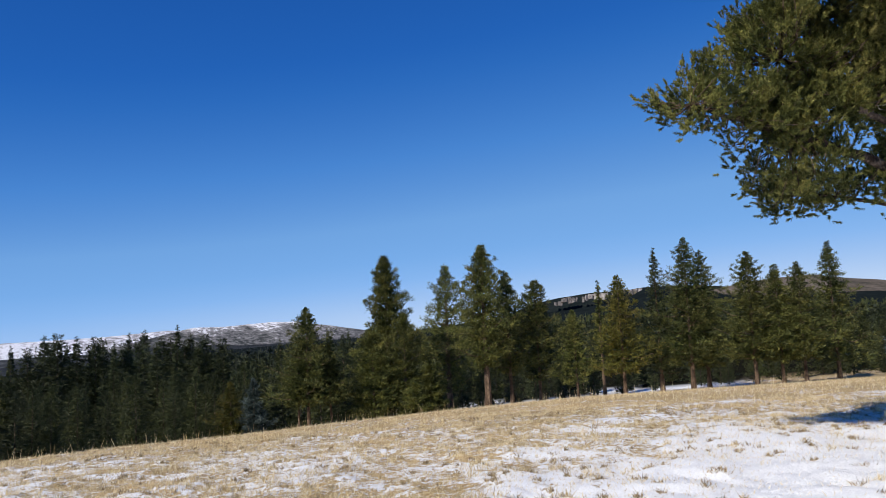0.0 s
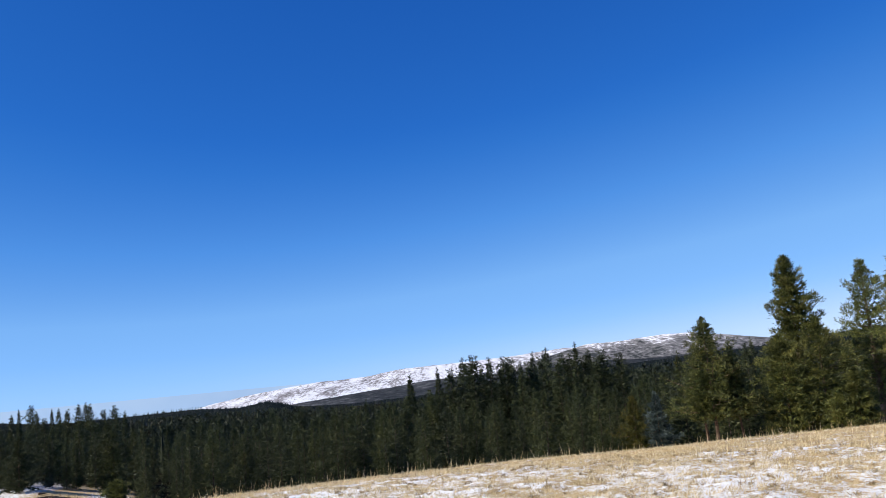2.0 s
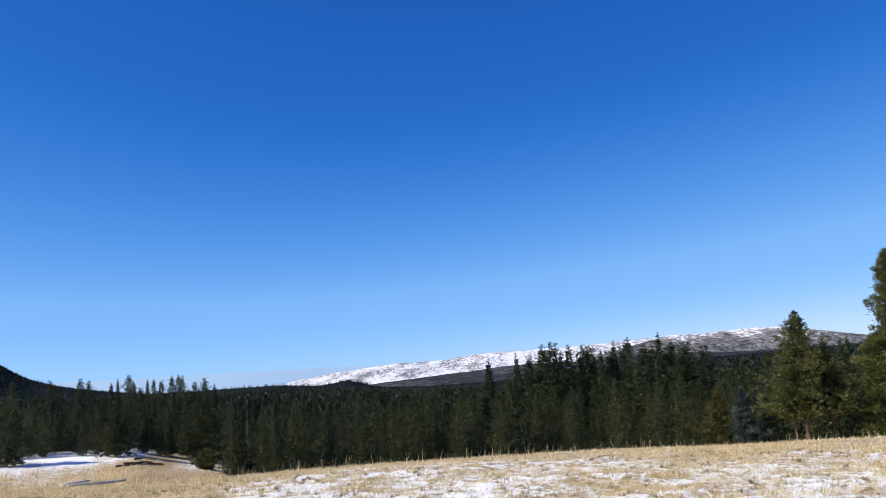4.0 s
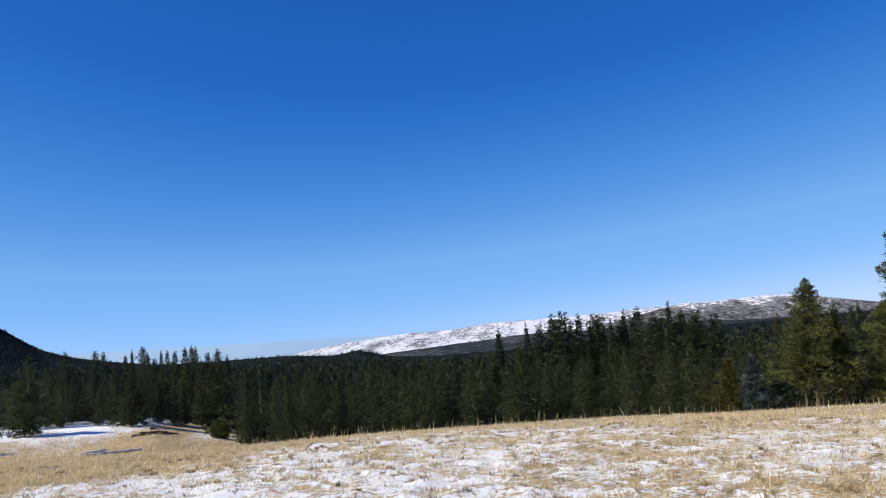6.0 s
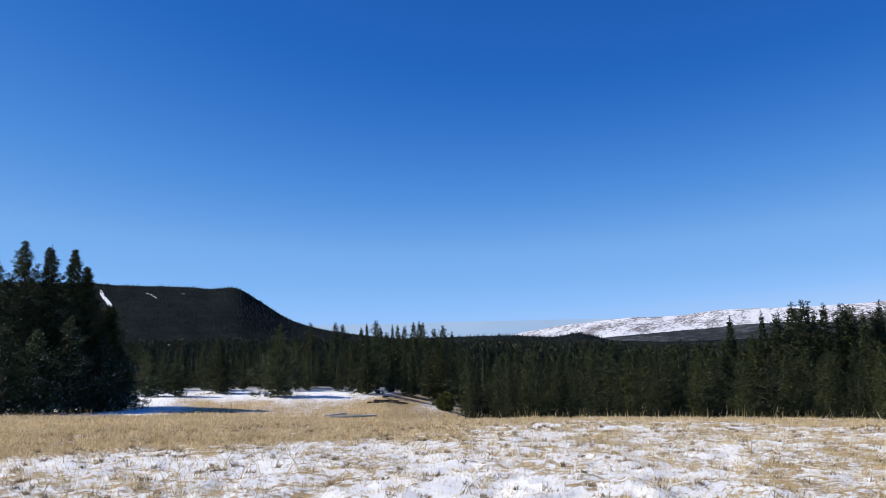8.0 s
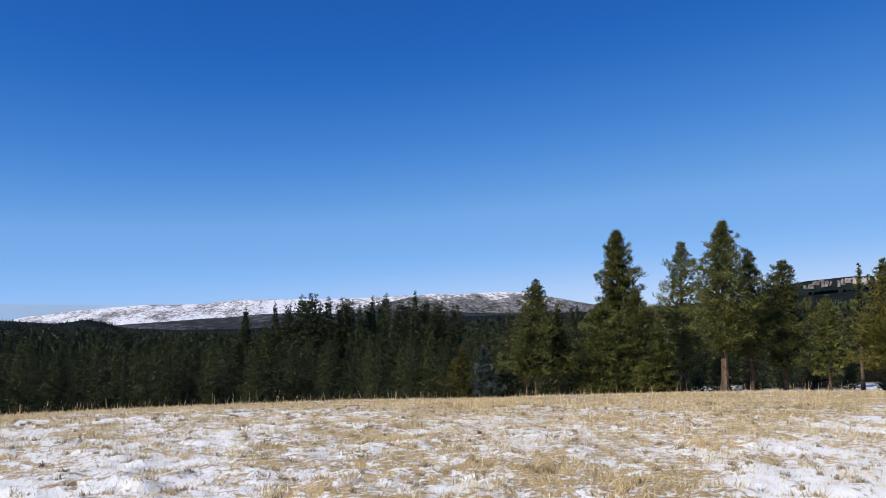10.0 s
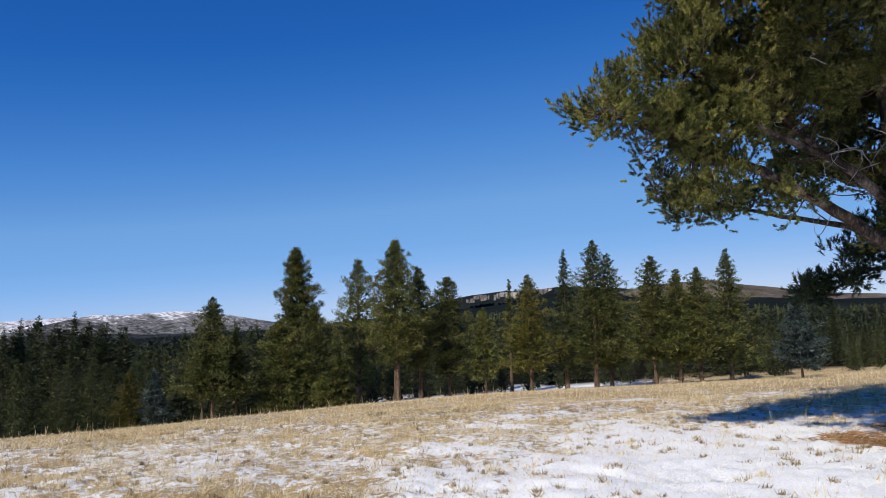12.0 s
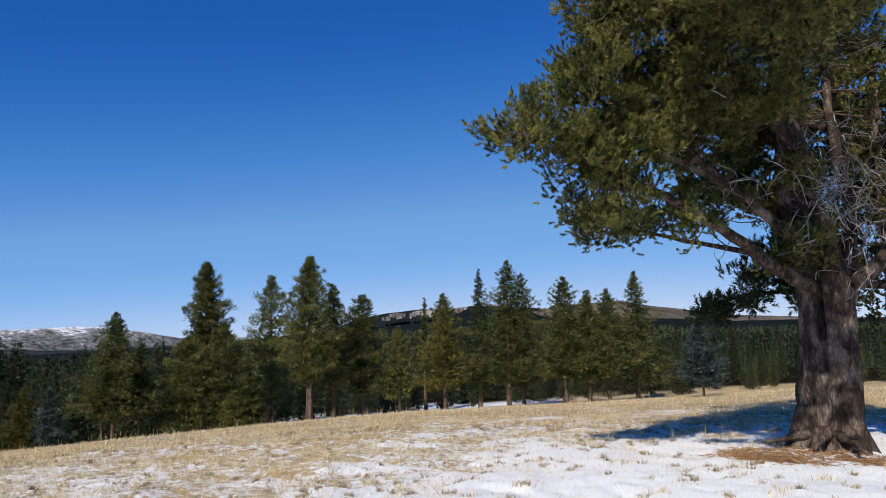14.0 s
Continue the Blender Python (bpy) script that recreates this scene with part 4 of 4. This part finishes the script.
def old_pine():
    root = new("pine_tree")
    root.location = (11.3, 5.1, ground_z(11.3, 5.1))
    home = root.location.copy()
    root.location += Vector((0.17, -0.06, 0))
    g = -0.12
    pine = []

    def under(ob):
        ob.parent = root
        ob.matrix_parent_inverse = Matrix.Translation(-home)
        pine.append(ob)
        return ob

    def put(name, vf, mat, label="", smooth=True):
        return under(mesh_object(name, vf[0], vf[1], mat, None, smooth, label))

    put("trunk", stem([(11.23, 5.22, g), (11.25, 5.20, 0.8), (11.27, 5.17, 1.6), (11.32, 5.20, 2.5), (11.45, 5.45, 3.6), (11.7, 5.7, 5.4), (11.9, 5.8, 7.5)],
                      [0.23, 0.20, 0.185, 0.17, 0.14, 0.10, 0.05], 1.0), BARK_OLD, "thick furrowed brown trunk with pale worn patches")
    put("trunk", stem([(11.35, 4.87, g), (11.35, 4.85, 0.8), (11.34, 4.82, 1.6), (11.30, 4.80, 2.3), (11.12, 4.94, 3.13), (10.88, 5.08, 3.95), (10.75, 5.11, 4.95), (10.54, 5.07, 6.43), (10.4, 5.0, 8.6)],
                      [0.26, 0.215, 0.205, 0.195, 0.145, 0.12, 0.10, 0.08, 0.03], 4.0), BARK_OLD, "thick furrowed reddish-brown trunk")
    put("trunk", stem([(12.75, 4.55, g), (12.78, 4.55, 1.5), (12.8, 4.6, 3.5), (12.85, 4.7, 6.0)], [0.16, 0.14, 0.12, 0.05], 7.0, 0.3), BARK_OLD, "slim dark trunk behind the thick ones")
    for k, end in enumerate([(10.72, 5.75, 0.02), (10.55, 4.95, 0.0), (10.75, 4.35, 0.02)]):
        vf, S = limb([(11.2, 5.0, 0.22), ((11.2 + end[0]) / 2, (5.0 + end[1]) / 2, 0.12), end], 0.10, 0.02, 8, 60 + k)
        put("root", vf, BARK_OLD)
    runs = [
        ([(11.3, 5.0, 2.15), (10.65, 5.31, 2.50), (9.7, 5.6, 3.05), (8.61, 6.01, 3.55), (7.4, 6.3, 3.85), (6.5, 6.4, 4.05)], 0.13, 0.02),
        ([(11.2, 4.95, 2.6), (10.82, 5.2, 2.96), (10.0, 5.48, 3.60), (8.86, 5.82, 3.95), (7.6, 6.0, 4.6)], 0.11, 0.02),
        ([(11.1, 5.0, 2.9), (10.66, 5.52, 3.32), (9.83, 5.97, 4.1), (8.6, 6.2, 4.9)], 0.09, 0.02),
        ([(10.85, 5.05, 4.1), (9.8, 5.0, 4.9), (8.4, 5.3, 5.5), (7.7, 5.6, 5.9)], 0.08, 0.02),
        ([(11.4, 4.75, 2.3), (11.68, 4.69, 3.14), (11.78, 4.95, 4.94), (11.89, 5.01, 6.78), (12.0, 5.0, 9.2)], 0.14, 0.03),
        ([(11.75, 5.0, 4.7), (12.5, 6.5, 5.4), (13.0, 7.6, 5.8)], 0.07, 0.02),
        ([(11.35, 5.3, 2.9), (12.0, 5.9, 3.4), (12.8, 6.4, 4.0), (13.2, 7.0, 4.3)], 0.08, 0.02),
        ([(11.5, 4.8, 2.9), (12.4, 4.6, 3.5), (13.2, 4.4, 4.0)], 0.08, 0.02),
        # unseen limb added to carry the overhead lobes that shade the trunk
        ([(8.6, 3.9, 5.7), (7.4, 3.2, 5.8), (6.5, 2.9, 6.0), (5.2, 2.5, 6.3)], 0.05, 0.015),
        ([(11.9, 5.0, 6.4), (13.3, 5.4, 6.9), (14.5, 6.2, 7.1)], 0.07, 0.02),
        ([(10.72, 5.1, 5.2), (9.6, 4.7, 6.3), (9.0, 5.0, 7.2)], 0.07, 0.02),
        ([(11.4, 4.6, 2.25), (11.6, 4.0, 2.85), (11.5, 3.0, 3.7), (11.2, 2.0, 4.5)], 0.14, 0.03),
        ([(11.3, 4.9, 2.4), (10.9, 5.7, 2.75), (10.0, 6.4, 3.0), (8.9, 6.9, 3.2)], 0.07, 0.015),
        ([(10.7, 5.1, 5.0), (9.6, 4.2, 5.3), (8.9, 3.6, 5.6)], 0.06, 0.02),
        ([(10.6, 5.0, 5.6), (9.4, 4.2, 5.7), (8.2, 3.8, 5.6), (7.5, 3.6, 5.5)], 0.07, 0.02),
        ([(10.95, 5.0, 3.7), (10.2, 4.6, 4.1), (9.4, 4.5, 4.7)], 0.06, 0.015),
    ]
    lines = []
    for k, (pts, a, b) in enumerate(runs):
        vf, S = limb(pts, a, b, 8, k)
        lines.append(S)
        put("limb", vf, BARK_OLD)
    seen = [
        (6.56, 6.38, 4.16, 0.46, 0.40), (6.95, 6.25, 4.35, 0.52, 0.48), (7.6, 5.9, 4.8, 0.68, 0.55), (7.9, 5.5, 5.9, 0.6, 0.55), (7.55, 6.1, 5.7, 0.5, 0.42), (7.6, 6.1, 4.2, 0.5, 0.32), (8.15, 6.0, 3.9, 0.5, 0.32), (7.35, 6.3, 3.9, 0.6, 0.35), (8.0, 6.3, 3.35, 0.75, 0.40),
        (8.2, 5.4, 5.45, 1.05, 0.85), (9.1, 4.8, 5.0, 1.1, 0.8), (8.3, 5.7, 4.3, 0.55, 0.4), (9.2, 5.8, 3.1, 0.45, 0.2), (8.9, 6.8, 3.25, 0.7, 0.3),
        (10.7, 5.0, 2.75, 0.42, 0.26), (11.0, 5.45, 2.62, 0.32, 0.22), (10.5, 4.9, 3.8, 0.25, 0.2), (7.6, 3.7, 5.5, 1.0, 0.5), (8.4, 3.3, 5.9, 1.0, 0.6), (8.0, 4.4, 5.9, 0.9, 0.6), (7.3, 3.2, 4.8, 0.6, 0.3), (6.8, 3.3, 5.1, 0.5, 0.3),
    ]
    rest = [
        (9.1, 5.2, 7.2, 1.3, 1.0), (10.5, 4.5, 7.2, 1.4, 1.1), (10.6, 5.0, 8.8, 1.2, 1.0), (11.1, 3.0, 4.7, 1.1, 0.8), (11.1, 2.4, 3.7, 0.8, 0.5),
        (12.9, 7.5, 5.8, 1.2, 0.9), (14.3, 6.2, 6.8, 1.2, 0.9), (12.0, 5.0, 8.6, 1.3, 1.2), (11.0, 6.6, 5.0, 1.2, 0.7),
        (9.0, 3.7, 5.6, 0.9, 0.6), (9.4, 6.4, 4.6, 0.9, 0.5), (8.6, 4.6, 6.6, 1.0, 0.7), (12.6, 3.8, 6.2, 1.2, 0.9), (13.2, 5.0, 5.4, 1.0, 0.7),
        # unseen lobes added sunward to shade the trunk and fill its cast shadow
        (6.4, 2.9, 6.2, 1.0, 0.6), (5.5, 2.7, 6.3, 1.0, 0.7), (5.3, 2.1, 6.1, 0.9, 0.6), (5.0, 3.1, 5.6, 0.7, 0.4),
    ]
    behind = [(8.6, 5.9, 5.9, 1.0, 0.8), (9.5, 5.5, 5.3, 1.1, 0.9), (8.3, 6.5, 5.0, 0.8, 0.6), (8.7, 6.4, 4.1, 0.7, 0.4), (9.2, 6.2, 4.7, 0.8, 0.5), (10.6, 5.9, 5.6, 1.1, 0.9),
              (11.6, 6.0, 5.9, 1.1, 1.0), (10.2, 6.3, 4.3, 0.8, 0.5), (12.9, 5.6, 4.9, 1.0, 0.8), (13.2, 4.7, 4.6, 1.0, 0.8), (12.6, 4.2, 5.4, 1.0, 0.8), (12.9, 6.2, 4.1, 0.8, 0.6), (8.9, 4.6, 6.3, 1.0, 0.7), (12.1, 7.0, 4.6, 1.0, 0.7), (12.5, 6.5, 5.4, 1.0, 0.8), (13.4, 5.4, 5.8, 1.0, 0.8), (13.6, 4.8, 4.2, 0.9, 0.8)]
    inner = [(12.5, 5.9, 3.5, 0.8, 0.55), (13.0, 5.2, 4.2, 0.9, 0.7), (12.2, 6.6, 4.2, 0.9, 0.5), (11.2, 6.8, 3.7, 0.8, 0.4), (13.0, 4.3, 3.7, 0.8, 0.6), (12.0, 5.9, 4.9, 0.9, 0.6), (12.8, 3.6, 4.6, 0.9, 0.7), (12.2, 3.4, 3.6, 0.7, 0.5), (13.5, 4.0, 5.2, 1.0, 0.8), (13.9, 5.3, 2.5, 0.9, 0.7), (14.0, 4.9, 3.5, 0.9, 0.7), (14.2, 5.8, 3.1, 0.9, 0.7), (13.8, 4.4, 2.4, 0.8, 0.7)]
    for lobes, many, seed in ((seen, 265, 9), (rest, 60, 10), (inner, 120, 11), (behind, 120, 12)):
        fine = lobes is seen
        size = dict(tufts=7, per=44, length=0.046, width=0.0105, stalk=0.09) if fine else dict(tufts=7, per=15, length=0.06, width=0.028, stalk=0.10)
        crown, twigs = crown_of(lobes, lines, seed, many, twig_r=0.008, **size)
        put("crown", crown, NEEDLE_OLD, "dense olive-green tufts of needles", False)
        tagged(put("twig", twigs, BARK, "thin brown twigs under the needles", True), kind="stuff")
    # dead grey twigs that hang round the stems
    rng = np.random.default_rng(12)
    bits = []
    for k in range(190):
        b = np.array([11.0, 4.5, 3.6]) + rng.normal(0, 1, 3) * np.array([0.45, 0.35, 0.5])
        if k % 24 == 0:
            b = np.array([9.6, 5.3, 3.6]) + rng.normal(0, 1, 3) * np.array([0.9, 0.3, 0.5])
        L = rng.uniform(0.25, 0.7)
        d = rng.normal(0, 1, 3) * np.array([1, 1, 0.4]) + np.array([-0.2, 0.1, -0.7])
        d /= np.linalg.norm(d)
        c = rng.normal(0, 0.16, 3)
        t = np.linspace(0, 1, 7)[:, None]
        bits.append(tube(b + d * L * t + c * 4 * t * (1 - t) + np.array([0, 0, 0.12]) * t**3 + rng.normal(0, 0.008, (7, 3)), np.linspace(0.008, 0.002, 7), 4, k))
    tagged(put("dead_twig", joined(bits), BARK_GREY, "bare silver-grey dead twigs"), kind="stuff")
    # a low bough behind the stems; its drooping sprays are coloured dark for shade
    vf, S = limb([(12.78, 4.6, 2.3), (13.0, 5.6, 2.35), (12.6, 6.6, 2.3), (11.9, 7.3, 2.1)], 0.07, 0.02, 7, 33)
    put("limb", vf, BARK_OLD)
    low, tw = crown_of([(12.75, 6.3, 2.3, 0.6, 0.2), (12.3, 6.9, 2.1, 0.55, 0.2), (11.95, 7.2, 1.9, 0.35, 0.2), (12.9, 5.7, 2.45, 0.5, 0.25), (12.6, 6.7, 2.6, 0.5, 0.14), (12.85, 6.4, 2.95, 0.5, 0.14), (13.1, 6.1, 3.3, 0.5, 0.14), (13.2, 5.9, 2.2, 0.5, 0.25)], [S], 14, 120, 8, 24, 0.075, 0.016)
    put("crown", low, NEEDLE_DARK, "low bough with drooping needles darkened for shade", False)
    tagged(root, "huge old pine with twin trunks and wide limbs in the snow", "tree")


old_pine()


def litter():
    """Rust-coloured needles fallen round the old pine."""
    rng = np.random.default_rng(21)
    P, D = [], []
    for cx, cy, rx, ry, n in [(10.2, 5.2, 0.35, 0.7, 1700), (10.9, 4.1, 0.4, 0.6, 1300), (10.6, 5.9, 0.3, 0.3, 400), (11.0, 5.0, 0.6, 0.7, 700)]:
        q = rng.normal(0, 0.5, (n, 2))
        for x, y in zip(cx + q[:, 0] * rx, cy + q[:, 1] * ry):
            P.append((x, y, ground_z(x, y) + 0.012))
            D.append((rng.normal(), rng.normal(), abs(rng.normal(0, 0.2))))
    v, f = spikes(np.array(P), np.array(D), 0.13, 0.012, rng)
    tagged(mesh_object("fallen_needles", v, f, LITTER), "rust-brown fallen needles on the snow under the pine", "needles", kind="stuff")


litter()


# ---- grass ----
def straw(name, n, d0, d1, height, width, label, seed, bias, clump=0.0, az0=-72, az1=62, upright=1.0, mat=GRASS):
    """Dry grass on the meadow, thick where the snow is thin."""
    rng = np.random.default_rng(seed)
    m = n * 6 if not clump else n // 3
    az = np.radians(rng.uniform(az0, az1, m))
    d = np.sqrt(rng.uniform(d0 * d0, d1 * d1, m))
    x, y = -np.sin(az) * d, np.cos(az) * d
    keep = rng.uniform(size=m) < np.clip((bias - snow_cover(x, y)) * 2.4, 0.03, 1)
    keep &= np.hypot(x - 11.48, y - 4.98) > 0.75
    x, y = x[keep], y[keep]
    if clump:
        k = rng.integers(14, 40, len(x))
        r = np.repeat(clump * rng.uniform(0.5, 1.4, len(x)), k)
        x, y = np.repeat(x, k) + rng.normal(0, r), np.repeat(y, k) + rng.normal(0, r)
    x, y = x[:n], y[:n]
    P = np.stack([x, y, ground_at(x, y) - 0.01], 1)
    D = np.stack([rng.normal(0.08, 0.45, len(P)), rng.normal(0.0, 0.45, len(P)), np.full(len(P), upright)], 1)
    v, f = spikes(P, D, height, width, rng)
    tagged(mesh_object(name, v, f, mat), label, "grass", kind="stuff")


straw("dry_grass", 95000, 5.5, 15.5, 0.06, 0.008, "short dry straw poking through thin snow", 31, 0.88, upright=0.55)
straw("dry_grass", 70000, 5.5, 21, 0.10, 0.010, "tufts of golden dry grass in the snow", 32, 0.72, 0.07, upright=0.8)
straw("dry_grass", 70000, 12.5, 40, 0.11, 0.016, "golden dry grass on the windswept brow", 33, 0.72, upright=0.8)
straw("dry_grass", 6000, 10.5, 16, 0.12, 0.011, "band of longer dry grass", 35, 0.55, az0=18)
straw("dry_grass", 42000, 5.5, 19, 0.07, 0.012, "small brown tussocks in the snow", 36, 1.15, 0.035, upright=0.7, mat=TUSSOCK)
straw("dry_grass", 9000, 34, 62, 0.2, 0.03, "dry grass round the snowy clearing", 37, 0.75, az0=21, az1=58)
straw("dry_grass", 1100, 13, 36, 0.38, 0.012, "tall single stalks of dry grass", 34, 0.8, upright=2.2)


def bent_stalk(az, d, length, lean, seed):
    """A long dry stalk that bows over."""
    x, y = polar(az, d)
    t = np.linspace(0, 1, 7)
    c, s = math.cos(radians(az)), math.sin(radians(az))
    side = lean * length * (t**1.3)
    P = np.stack([x + c * side, y + s * side, ground_z(x, y) + length * (t - 0.45 * t**3)], 1)
    v, f = tube(P, np.linspace(0.007, 0.002, 7), 4, seed)
    tagged(mesh_object("grass_stalk", v, f, GRASS), "long pale grass stalk bowed over above the snow", "grass", "bowed grass stalks")


for _k in range(16):
    bent_stalk(34 + 0.8 * _k + 0.5 * math.sin(_k * 5), 9.2 + 1.6 * abs(math.sin(_k * 2.3)), 0.28 + 0.16 * abs(math.sin(_k * 1.7)), 0.9 * math.sin(_k * 3.1 + 1), _k)


# ---- logs ----
def log(points, r, mat, snow=True, label="", name="fallen_log"):
    root = new(name)
    P = np.array([(x, y, ground_z(x, y) + r * 0.7 + h) for x, y, h in points])
    root.location = P[0]
    q = np.linspace(0, 1, 9)
    t = np.linspace(0, 1, len(P))
    S = np.stack([np.interp(q, t, P[:, k]) for k in range(3)], 1)
    v, f = tube(S - P[0], np.linspace(r, r * 0.7, 9), 10, int(r * 100), 0.06)
    mesh_object("trunk", v, f, mat, root, True)
    if snow:
        v, f = tube(S - P[0] + np.array([0, 0, r * 0.55]), np.linspace(r * 0.8, r * 0.5, 9), 8, 3, 0.25)
        v = v * np.array([1, 1, 1.0])
        mesh_object("snow_cap", v, f, SNOW, root, True, "snow lying along the log")
    return tagged(root, label, "log", "fallen logs in the clearing")


def pol(az, d, h=0.0):
    return (*polar(az, d), h)


log([pol(34.1, 40), pol(32.0, 42), pol(30.6, 44)], 0.065, BARK_GREY, True, "long fallen log topped with snow in dry grass")
log([pol(34.4, 42), pol(32.8, 45.5)], 0.055, BARK_GREY, True, "thin fallen log topped with snow")
for _k, (_a, _b, _d, _h) in enumerate([(31.2, 29.9, 54, 0.0), (30.4, 28.6, 55.6, 0.0), (30.7, 29.6, 54.9, 0.12), (29.6, 28.9, 57.2, 0.0), (29.3, 28.2, 56.2, 0.1), (30.0, 29.6, 58.6, 0.05)]):
    log([pol(_a, _d, _h * 0.6), pol(_b, _d + 1.2, _h * 0.6)], 0.075, BARK, False, "dark weathered log in a pile beside the track")
log([pol(25.2, 44), pol(24.0, 44.4)], 0.10, BARK, False, "short dark log lying in the snowy grass")
